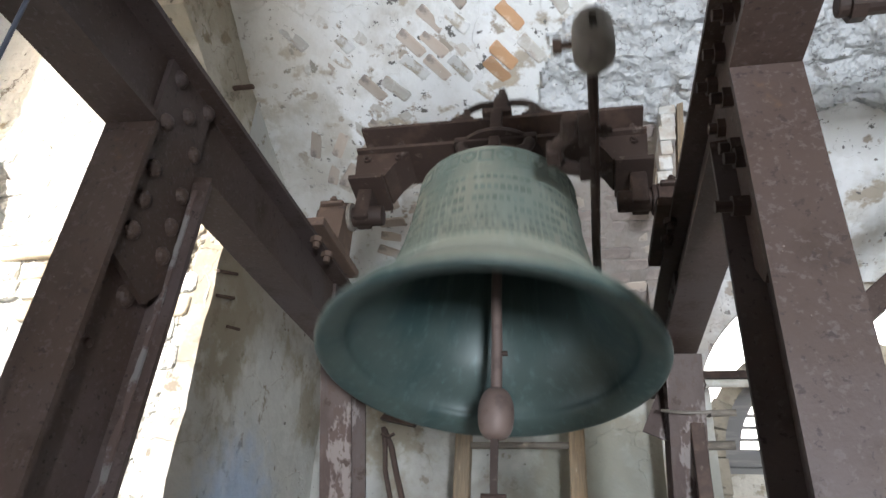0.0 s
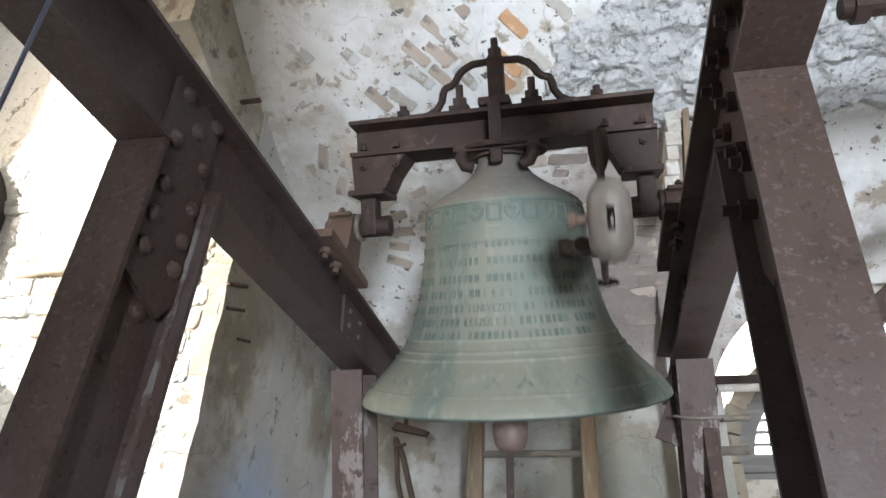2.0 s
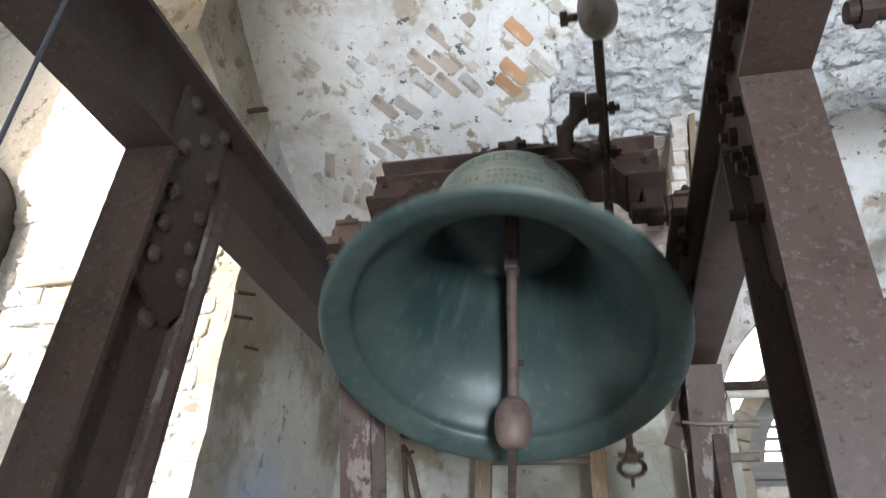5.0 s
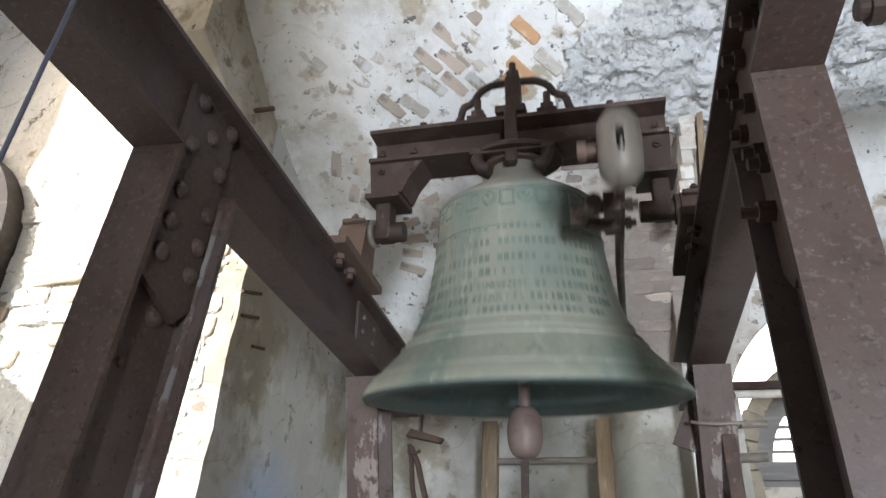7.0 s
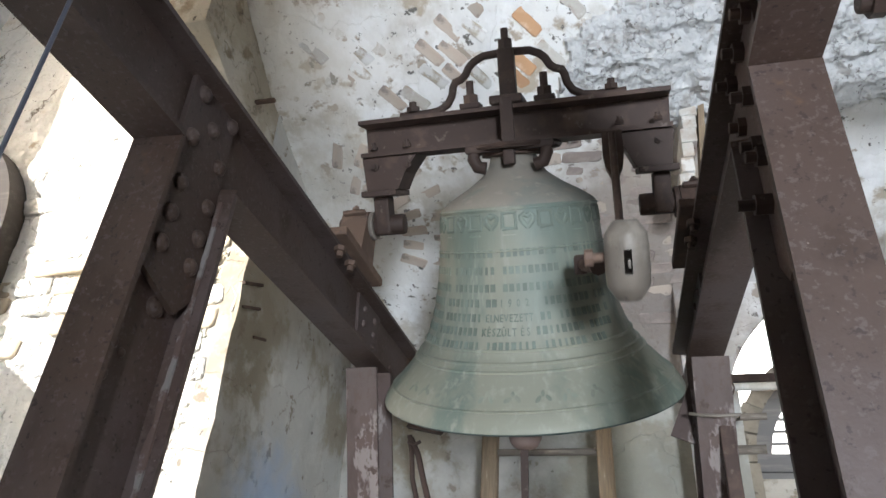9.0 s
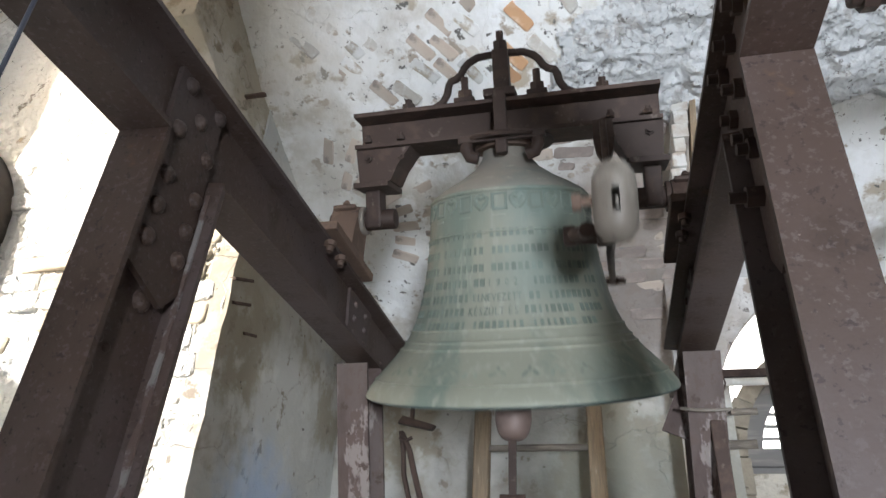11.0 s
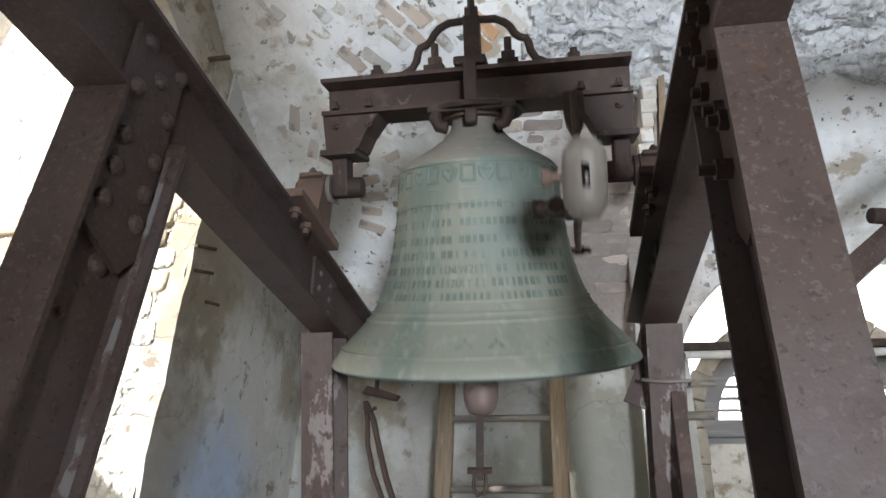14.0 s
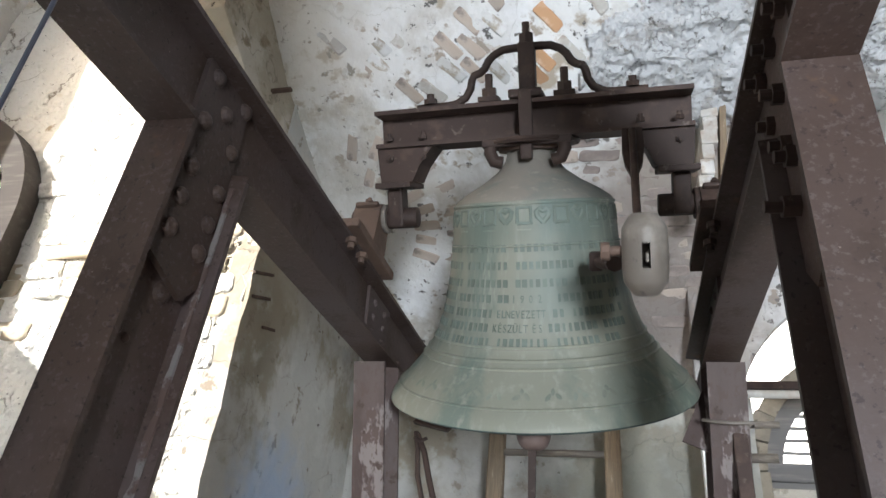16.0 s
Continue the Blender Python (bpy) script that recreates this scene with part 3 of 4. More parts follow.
    plate = part("gusset_plate", prism([(0.06, -0.39), (0.24, -0.39), (0.26, -0.225), (0.04, -0.225)], "x", sign * XS + s * 0.006, sign * XS + s * 0.016), STEEL, fr)
    for y in (0.10, 0.20):
        for z in (-0.26, -0.31, -0.36):
            part("rivet", hexbolt((sign * XS + s * 0.016, y, z), (s, 0, 0), 0.012, 0.009, True), STEEL, plate)
    return fr


side_frame(-1, "riveted maroon steel side of the bell frame with worn edges")
side_frame(1, "riveted maroon steel side of the bell frame, plum-toned front post")


def bearing(sign):
    br = thing("bearing_block", "rusty iron pillow block bolted on the frame's beam", "bearing", group="bell bearings")
    x = sign * XS
    # right block and ring take dark iron to stand for their shade
    skin = IRON_BROWN if sign < 0 else IRON
    part("base_plate", box(x - sign * 0.086, x + sign * 0.06, -0.29, 0.05, ZT + 0.001, ZT + 0.028, 0.004), skin, br)
    part("body", prism([(-0.075, ZT + 0.028), (0.05, ZT + 0.028), (0.05, -0.03), (0.040, 0.030), (0.018, 0.046), (-0.018, 0.046), (-0.045, 0.030), (-0.055, -0.03)], "x", x - sign * 0.045, x + sign * 0.045), skin, br)
    part("flange_ring", rod((x - sign * 0.046, 0, 0), (x - sign * 0.062, 0, 0), 0.048, seg=24, bevel=0.005), CAST if sign < 0 else IRON, br)
    part("cap", box(x - 0.04, x + 0.04, -0.065, 0.065, 0.016, 0.032, 0.008), skin, br)
    for y in (-0.24, -0.15):
        part("bolt", hexbolt((x - sign * 0.052, y, ZT - 0.012), (0, 0, -1), 0.018, 0.016), skin, br)
    for y in (-0.055, 0.055):
        part("bolt", hexbolt((x - sign * 0.005, y, 0.032), (0, 0, 1), 0.013, 0.008), skin, br)
    return br


bearing(-1)
bearing(1)

# ---- the bell with its yoke ----
bell = thing("church_bell", "green-grey patinated bronze bell with raised inscription, hung on an iron yoke", "bell")
OUT = [(0.246, 0.030), (0.252, -0.02), (0.259, -0.10), (0.271, -0.18), (0.289, -0.27), (0.310, -0.335), (0.340, -0.395), (0.376, -0.440), (0.416, -0.482), (0.452, -0.520), (0.470, -0.545), (0.475, -0.559)]
INN = [(0.468, -0.566), (0.452, -0.566), (0.402, -0.540), (0.393, -0.515), (0.374, -0.488), (0.340, -0.455), (0.300, -0.405), (0.272, -0.345), (0.252, -0.27), (0.234, -0.15), (0.220, -0.03), (0.205, 0.0), (0.16, 0.028), (0.0005, 0.035)]
CROWN = [(0.0005, 0.235), (0.072, 0.235), (0.074, 0.185), (0.080, 0.160), (0.105, 0.128), (0.150, 0.095), (0.205, 0.063), (0.238, 0.040)]


def smooth_profile(pts, n=4):
    out = []
    for i in range(len(pts) - 1):
        p0, p1, p2, p3 = (Vector(pts[max(0, min(len(pts) - 1, i + k))]) for k in (-1, 0, 1, 2))
        for k in range(n):
            t = k / n
            out.append(tuple(0.5 * (2 * p1 + (p2 - p0) * t + (2 * p0 - 5 * p1 + 4 * p2 - p3) * t * t + (3 * p1 - p0 - 3 * p2 + p3) * t ** 3)))
    return out + [pts[-1]]


wall_out = smooth_profile(OUT)
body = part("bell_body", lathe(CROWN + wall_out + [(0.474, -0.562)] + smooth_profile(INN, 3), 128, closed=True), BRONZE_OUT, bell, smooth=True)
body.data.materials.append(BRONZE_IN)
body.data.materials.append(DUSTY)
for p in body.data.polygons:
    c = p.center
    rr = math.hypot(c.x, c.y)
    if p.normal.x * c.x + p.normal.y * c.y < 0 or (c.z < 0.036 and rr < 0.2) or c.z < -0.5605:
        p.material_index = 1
    elif c.z > 0.034:
        p.material_index = 2


def radius_at(z):
    for (r0, z0), (r1, z1) in zip(wall_out, wall_out[1:]):
        if z1 <= z <= z0:
            return r0 + (r1 - r0) * (z - z0) / (z1 - z0)
    return 0.475


def band(name, z, h, d, label=""):
    prof = [(radius_at(z + h / 2) - 0.002, z + h / 2), (radius_at(z) + d, z + h * 0.2), (radius_at(z) + d, z - h * 0.2), (radius_at(z - h / 2) - 0.002, z - h / 2)]
    return part(name, lathe(prof, 96, closed=False), BRONZE_OUT, body, label, smooth=True)


for z, h in ((0.022, 0.012), (-0.098, 0.008), (-0.372, 0.010), (-0.405, 0.012), (-0.425, 0.010), (-0.510, 0.008)):
    band("moulding", z, h, 0.004)

# yoke
YT, YBm, YX = 0.34, 0.223, 0.48
part("yoke_beam", prism([(a, b) for a, b in ishape(0.18, YT - YBm, 0.013, 0.02)], "x", -YX, YX, None), IRON, bell, "dark iron I-beam yoke", m=pose(0, 0, (YT + YBm) / 2))
for s in (-1, 1):
    hang = part("yoke_hanger", prism([(s * 0.482, 0.222), (s * 0.30, 0.222), (s * 0.345, 0.165), (s * 0.37, 0.115), (s * 0.475, 0.115)], "y", -0.07, 0.07), IRON, bell)
    part("foot_plate", box(s * 0.375, s * 0.492, -0.085, 0.085, 0.096, 0.114, 0.003), IRON, hang)
    part("arm", box(s * 0.418, s * 0.470, -0.035, 0.035, -0.03, 0.096, 0.008), IRON, hang)
    part("pivot_pin", rod((s * 0.375, 0, 0), (s * 0.60, 0, 0), 0.034, seg=24, bevel=0.008), IRON, hang, smooth=True)
    for x in (0.33, 0.44):
        part("bolt", hexbolt((s * x, -0.07, 0.245), (0, 0, 1), 0.014, 0.012), IRON, hang)
        part("bolt", hexbolt((s * (x + 0.0), -0.072, 0.19), (0, -1, 0), 0.013, 0.010), IRON, hang)
post = part("crown_post", box(-0.026, 0.026, -0.028, 0.028, 0.345, 0.525, 0.006), IRON, bell)
part("nut", rod((0, 0, 0.525), (0, 0, 0.555), 0.024, seg=6), IRON, post)
part("thread", rod((0, 0, 0.555), (0, 0, 0.59), 0.012), IRON, post)
part("collar", box(-0.05, 0.05, -0.11, 0.06, 0.342, 0.368, 0.006), IRON, post)
for s in (-1, 1):
    curve = [(s * x, 0, z) for x, z in ((0.36, 0.352), (0.31, 0.352), (0.256, 0.353), (0.23, 0.357), (0.20, 0.373), (0.183, 0.400), (0.178, 0.425), (0.170, 0.441), (0.150, 0.447), (0.135, 0.459),
                                        (0.122, 0.482), (0.105, 0.498), (0.075, 0.512), (0.02, 0.515))]
    arm = part("brace_bar", tube(curve, 0.013), IRON, bell, smooth=True)
    part("bolt", hexbolt((s * 0.315, -0.005, 0.362), (0, 0, 1), 0.022, 0.016), IRON, arm)
    bolt = part("crown_bolt", rod((s * 0.115, -0.05, 0.335), (s * 0.115, -0.05, 0.43), 0.012), IRON, bell)
    part("washer", box(s * 0.115 - 0.032, s * 0.115 + 0.032, -0.085, -0.015, 0.342, 0.358, 0.003), IRON, bolt)
    part("nut", rod((s * 0.115, -0.05, 0.358), (s * 0.115, -0.05, 0.386), 0.024, seg=6), IRON, bolt)
    part("hook", tube([(s * 0.108, -0.09, 0.212), (s * 0.112, -0.105, 0.182), (s * 0.100, -0.105, 0.156), (s * 0.075, -0.103, 0.150)], 0.020), IRON, bell, smooth=True)
part("front_strap", box(-0.02, 0.02, -0.112, -0.095, 0.19, 0.36, 0.004), IRON, bell)
part("cross_bar", box(-0.135, 0.135, -0.118, -0.085, 0.198, 0.222, 0.006), IRON, bell)
part("strap_end", box(-0.018, 0.018, -0.135, -0.095, 0.155, 0.200, 0.008), IRON, bell)
part("crown_plate", lathe([(0.08, 0.222), (0.15, 0.222), (0.155, 0.214), (0.15, 0.206), (0.08, 0.206)], 40), IRON, bell)
part("crown_collar", lathe([(0.0755, 0.204), (0.10, 0.204), (0.10, 0.190), (0.0755, 0.188)], 32), IRON_BROWN, bell, "rusty collar under the yoke")

# counterweight lever on the yoke
def weight_body():
    """A barrel-shaped weight: a flattened cylinder with rounded shoulders and a slot sunk in its front."""
    bm = lathe([(0.001, 0.087), (0.024, 0.087), (0.028, 0.084), (0.043, 0.062), (0.046, 0.055), (0.048, 0.026), (0.048, -0.026), (0.046, -0.055), (0.043, -0.062), (0.028, -0.084), (0.024, -0.087), (0.001, -0.087)], 36, closed=False)
    front = [f for f in bm.faces if abs(f.calc_center_median().z) < 0.02 and f.calc_center_median().y < 0 and abs(f.calc_center_median().x) < 0.008]
    ext = bmesh.ops.extrude_face_region(bm, geom=front)
    bmesh.ops.delete(bm, geom=front, context="FACES")
    for v in ext["geom"]:
        if isinstance(v, bmesh.types.BMVert):
            v.co.y += 0.055
    for v in bm.verts:
        v.co = Vector((0.303 + v.co.x, -0.672 + v.co.y * 1.15, -0.108 + v.co.z))
    bmesh.ops.recalc_face_normals(bm, faces=bm.faces[:])
    return bm


lever = part("lever", tube([(0.300, -0.60, -0.112), (0.303, -0.4, -0.135), (0.303, 0.0, -0.157), (0.315, 0.5, -0.185), (0.330, 0.90, -0.205)], 0.013, seg=8), IRON, bell, "long iron lever with a weight", smooth=True)
part("hanger", tube([(0.303, -0.150, 0.215), (0.303, -0.165, 0.185), (0.303, -0.20, 0.14), (0.303, -0.27, 0.03), (0.303, -0.385, -0.13)], 0.011, seg=8), IRON, lever)
part("paddle", prism([(-0.028, 0.07), (0.028, 0.07), (0.030, 0.0), (0.024, -0.045), (0.008, -0.085), (-0.008, -0.085), (-0.024, -0.045), (-0.030, 0.0)], "y", -0.010, 0.010), IRON, lever, m=pose(0.303, -0.165, 0.155, -26, 0, 0))
weight = part("counterweight", weight_body(), CAST, lever, "dusty grey cast-iron weight with a slot", smooth=True)
part("slot_wedge", box(0.302, 0.310, -0.716, -0.69, -0.122, -0.104, 0.002), CAST, weight)
part("screw", rod((0.225, -0.66, -0.10), (0.26, -0.66, -0.10), 0.011), IRON_BROWN, weight)
part("knob", rod((0.212, -0.66, -0.10), (0.232, -0.66, -0.10), 0.020, seg=8, bevel=0.004), IRON_BROWN, weight)
arc = [(0.285 + 0.082 * math.cos(radians(a)), -0.360 + 0.068 * math.sin(radians(a)), -0.140) for a in range(90, 271, 15)]
clamp = part("clamp", tube(arc, 0.019), IRON, lever, "heavy curved iron clamp", smooth=True)
part("knob", box(0.178, 0.212, -0.385, -0.335, -0.165, -0.115, 0.008), IRON, clamp)
part("ear", tube([(0.232, -0.405, -0.140), (0.238, -0.44, -0.140), (0.240, -0.475, -0.140)], 0.020, seg=8), IRON, clamp)
part("jaw", box(0.262, 0.305, -0.465, -0.395, -0.168, -0.112, 0.008), IRON, clamp)
part("jaw", box(0.262, 0.305, -0.315, -0.270, -0.165, -0.115, 0.008), IRON, clamp)
for y in (-0.425, -0.295):
    part("clamp_bolt", rod((0.27, y, -0.14), (0.345, y, -0.14), 0.010, seg=8), IRON, lever)
    part("nut", rod((0.318, y, -0.14), (0.332, y, -0.14), 0.018, seg=6), IRON, lever)
eye = [(0.332 + 0.046 * math.cos(a / 20 * math.tau), 0.975 + 0.050 * math.sin(a / 20 * math.tau), -0.209) for a in range(21)]
part("rope_eye", tube(eye, 0.010), IRON, lever, smooth=True)
part("eye_clamp", rod((0.285, 0.905, -0.206), (0.375, 0.905, -0.206), 0.012, seg=8), IRON, lever)
part("eye_block", box(0.312, 0.352, 0.880, 0.935, -0.226, -0.188, 0.008), IRON, lever)
part("rope_end", rod((0.333, 1.02, -0.210), (0.334, 1.085, -0.212), 0.007, seg=8), IRON, lever)

# clapper
PIV = -0.02
clapper = part("clapper", tube([(0, 0, -0.10), (0, 0, -0.30), (0.004, 0, -0.45), (0.004, 0, -0.62)], 0.016, seg=12), CLAPPER_MAT, bell, "reddish iron clapper with a long tail", m=pose(0.008, 0, PIV), smooth=True)
part("strap", box(-0.022, 0.022, -0.03, 0.03, -0.17, 0.035, 0.008), CLAPPER_MAT, clapper)
part("strap_bolt", hexbolt((0, -0.030, 0.008), (0, -1, 0), 0.012, 0.007), IRON, clapper)
part("strap_bolt", hexbolt((0, -0.030, -0.125), (0, -1, 0), 0.009, 0.006), IRON, clapper)
part("stop_bolt", rod((0.0, 0.0, -0.47), (0.034, 0.0, -0.47), 0.008, seg=8), IRON, clapper)
ball_prof = [(0.001, 0.066), (0.024, 0.064), (0.040, 0.045), (0.049, 0.014), (0.049, -0.024), (0.041, -0.054), (0.026, -0.070), (0.001, -0.074)]
part("ball", lathe(smooth_profile(ball_prof, 3), 28, closed=False), CLAPPER_MAT, clapper, m=pose(0.004, 0, -0.640), smooth=True)
part("tail", prism([(-0.010, -0.69), (0.012, -0.69), (0.010, -0.885), (-0.008, -0.885)], "y", -0.006, 0.006), IRON, clapper, "dark grey flat tail bar")
part("tail_bolt", rod((-0.032, 0, -0.860), (0.034, 0, -0.860), 0.009, seg=8), IRON, clapper)
part("shackle", tube([(-0.014, 0, -0.86), (-0.016, 0, -0.90), (-0.004, 0, -0.925), (0.012, 0, -0.918), (0.018, 0, -0.90), (0.016, 0, -0.86)], 0.005), IRON, clapper)

# ---- inscription and ornament on the bell ----
GRIME = mat("darkened_bronze_relief", (0.122, 0.145, 0.118), 0.65, 0.15, layers=[(20.0, 0.45, 0.62, (0.14, 0.17, 0.145), ONE)], bump=[(60.0, 0.15, 0.001)])
WORN_LEAF = mat("worn_bronze_leaf", (0.165, 0.185, 0.150), 0.65, 0.1, layers=[(20.0, 0.45, 0.62, (0.21, 0.22, 0.175), ONE)])
rng = random.Random(4)


def wrap(bm, ang, z, lift=0.0):
    """Bend a flat shape in (x, z) on to the bell's side, its middle at ang degrees from the front."""
    for v in bm.verts:
        h = z + v.co.z
        r = radius_at(h) + lift + v.co.y
        a = radians(ang) + v.co.x / radius_at(z)
        v.co = (r * math.sin(a), -r * math.cos(a), h)
    return bm


def glyph_row(z, height, a0, a1, gaps):
    """A worn raised line of unreadable lettering: plain upright bars with word gaps."""
    a, n = a0, 0
    step = math.degrees(0.0185 / radius_at(z))
    while a < a1:
        if not (gaps[0] < a < gaps[1]) and n != 7:
            w = rng.choice((0.007, 0.010, 0.012, 0.014))
            part("letter_bar", wrap(box(-w / 2, w / 2, -0.003, 0.0016, -height / 2, height / 2), a, z), GRIME, body)
        n = 0 if n > 6 + rng.randint(0, 3) else n + 1
        a += step


WORDS = {-0.243: (("1902", -7.0, 4.9),), -0.284: (("ELNEVEZETT", -15.5, 2.75),), -0.322: (("K\u00c9SZ\u00dcLT", -17.0, 2.8), ("\u00c9S", 4.0, 3.2))}
ROWS = ((-0.103, -75, 62), (-0.152, -72, 60), (-0.201, -70, 58), (-0.243, -75, 60), (-0.284, -75, 62), (-0.322, -78, 60), (-0.360, -70, 50))
for z, a0, a1 in ROWS:
    word = WORDS.get(z, ())
    clear = (word[0][1] - 3, word[-1][1] + word[-1][2] * len(word[-1][0]) + 1) if word else (99, 99)
    glyph_row(z, 0.022, a0, a1, clear)
    for text, start, pitch in word:
        for k, ch in enumerate(text):
            cu = bpy.data.curves.new("letter", "FONT")
            cu.body, cu.size, cu.extrude, cu.align_x, cu.resolution_u = ch, 0.034, 0.0026, "CENTER", 3
            tmp = bpy.data.objects.new("letter", cu)
            own = bmesh.new()
            own.from_mesh(tmp.to_mesh())
            tmp.to_mesh_clear()
            bpy.data.objects.remove(tmp)
            for v in own.verts:
                v.co = Vector((v.co.x * 0.64, v.co.z, (v.co.y - 0.0125) * 0.9))
            part("raised_letter", wrap(own, start + k * pitch, z), GRIME, body)


# ornament under the shoulder: panels and hearts between short rules
def outline(pts, r):
    bm = tube([(x, 0.0, z) for x, z in pts], r, seg=6)
    for v in bm.verts:
        v.co.y *= 0.45
    return bm


heart = [(0.0, -0.022), (-0.016, -0.002), (-0.018, 0.010), (-0.010, 0.017), (0.0, 0.010), (0.010, 0.017), (0.018, 0.010), (0.016, -0.002), (0.0, -0.022)]
panel = [(-0.019, -0.022), (-0.019, 0.022), (0.019, 0.022), (0.019, -0.022), (-0.019, -0.022)]
hoop = [(0.021 * math.cos(k / 14 * math.tau), 0.021 * math.sin(k / 14 * math.tau)) for k in range(15)]
for i, a in enumerate(range(-108, 109, 12)):
    if i % 2:
        part("ornament", wrap(outline(panel, 0.006), a, -0.012), GRIME, body)
        part("rule", wrap(box(-0.019, 0.019, -0.002, 0.003, -0.002, 0.002), a, -0.052), BRONZE_OUT, body)
    else:
        part("ornament", wrap(outline(heart, 0.007), a, -0.012), GRIME, body)
        part("ornament", wrap(outline(hoop, 0.0025), a, -0.010), GRIME, body)


def leaf_spray():
    """Worn relief of three small leaves on a stalk, low and soft-edged."""
    bm = bmesh.new()
    for x, z, turn, long in ((-0.014, -0.002, 50, 0.017), (0.013, 0.000, -55, 0.016), (0.0, 0.010, 8, 0.012)):
        m = pose(x, 0, z, 0, turn + rng.uniform(-25, 25), 0) @ Matrix.Diagonal((0.0075, 0.0014, long * rng.uniform(0.75, 1.0), 1))
        bmesh.ops.create_icosphere(bm, subdivisions=2, radius=1.0, matrix=m)
    return bm


for a in range(-100, 101, 10):
    part("leaf_relief", wrap(leaf_spray(), a + rng.uniform(-1, 1), -0.482, -0.001), WORN_LEAF, body, smooth=True)

# ---- masonry of the vault: bare bricks, mortar patch, brick courses ----
VAULT_OB = bpy.data.objects["vault"]


def on_vault(x, s, lift):
    y, z = vault_at(s)
    y1, z1 = vault_at(s + 0.03)
    y0, z0 = vault_at(max(s - 0.03, 0))
    n = Vector((0, -(z1 - z0), (y1 - y0))).normalized()
    p = Vector((x, y, z))
    d = 0.022 * (noise.noise(p * 3.0) + 0.5 * noise.noise(p * 9.3) + 0.3 * noise.noise(p * 24.0))
    t = Vector((0, y1 - y0, z1 - z0)).normalized()
    return p + n * (d + lift), n, t


def brick_mesh(seed, w, h, d):
    r = random.Random(seed)
    bm = bmesh.new()
    ring = []
    for cx, cz in ((-1, -1), (1, -1), (1, 1), (-1, 1)):
        k = r.uniform(0.10, 0.22)
        for f in ((1 - k, 1), (1, 1 - k * 1.6)) if cx * cz < 0 else ((1, 1 - k * 1.6), (1 - k, 1)):
            ring.append((cx * w / 2 * f[0] * r.uniform(0.93, 1.03), cz * h / 2 * f[1] * r.uniform(0.92, 1.05)))
    ring.sort(key=lambda q: math.atan2(q[1] / h, q[0] / w))
    back = [bm.verts.new((x, y, -d)) for x, y in ring]
    mid = [bm.verts.new((x, y, -d * 0.1)) for x, y in ring]
    top = [bm.verts.new((x * 0.93, y * 0.84, r.uniform(-0.001, 0.002))) for x, y in ring]
    n = len(ring)
    for a, b in ((back, mid), (mid, top)):
        for i in range(n):
            bm.faces.new((a[i], a[(i + 1) % n], b[(i + 1) % n], b[i]))
    bm.faces.new(top)
    me = bpy.data.meshes.new("brick")
    bm.normal_update()
    bm.to_mesh(me)
    bm.free()
    return me


def brick_set(mats, w, h, d, count=5, seed=0):
    out = []
    for m in mats:
        for k in range(count):
            me = brick_mesh(seed * 50 + k, w, h, d)
            me.materials.append(m)
            out.append(me)
    return out


BRICK_PALE = mat("limewashed_brick", (0.60, 0.57, 0.52), 0.95, layers=[
    (6.0, 0.47, 0.62, (0.50, 0.42, 0.35), ONE), (12.0, 0.52, 0.62, (0.70, 0.68, 0.65), ONE), (20.0, 0.62, 0.7, (0.28, 0.24, 0.2), ONE)], bump=[(22.0, 0.7, 0.012)])
# pinkish grey brick with the shade at the vault's foot put into it
BRICK_GREY = mat("shaded_grey_brick", (0.30, 0.25, 0.225), 0.95, layers=[
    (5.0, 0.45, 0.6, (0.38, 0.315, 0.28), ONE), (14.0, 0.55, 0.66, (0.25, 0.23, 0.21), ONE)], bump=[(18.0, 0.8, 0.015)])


def lay(me, x, s, along, lift, parent=VAULT_OB):
    """A brick on the vault at (x, s), its length turned by `along` degrees in the surface."""
    p, n, t = on_vault(x, s, lift)
    u = Vector((1, 0, 0)) * math.cos(radians(along)) + t * math.sin(radians(along))
    v = n.cross(u)
    ob = new("brick", me)
    ob.parent = parent
    ob.matrix_basis = Matrix.Translation(p) @ Matrix((u, v, n)).transposed().to_4x4()
    return ob


orange = brick_set([BRICK_ORANGE], 0.15, 0.062, 0.03, 3, 1)
old = brick_set([BRICK_OLD, BRICK_PALE, PLASTER, BRICK_PALE], 0.155, 0.058, 0.03, 4, 2)
for x, s in ((0.0, 2.13), (-0.045, 1.956), (-0.08, 1.886)):
    lay(rng.choice(orange), x, s, -49, 0.003)
# a field of slanting courses, bare where the limewash has gone
bare = ((-0.15, 2.10, 0.42), (-0.30, 2.35, 0.36), (-0.60, 1.75, 0.30), (-0.9, 2.1, 0.2), (-0.45, 1.68, 0.22), (-0.13, 1.80, 0.16), (0.08, 2.25, 0.18), (-0.70, 1.95, 0.16), (-0.25, 1.95, 0.25))
ca, sa = math.cos(radians(-49)), math.sin(radians(-49))
for i in range(-17, 18):
    for j in range(-9, 10):
        u, v = i * 0.074, (j + (i % 2) * 0.5) * 0.172
        x, s = -0.25 + v * ca - u * sa, 2.02 + v * sa + u * ca
        want = max((1 - math.hypot(x - bx, s - bs) / br) for bx, bs, br in bare)
        if want > rng.uniform(-0.1, 0.6) and all(math.hypot(x - ox, s - os_) > 0.10 for ox, os_ in ((0.0, 2.13), (-0.045, 1.956), (-0.08, 1.886))):
            lay(rng.choice(old), x + rng.uniform(-0.01, 0.01), s, -49 + rng.uniform(-4, 4), rng.uniform(-0.007, 0.005))
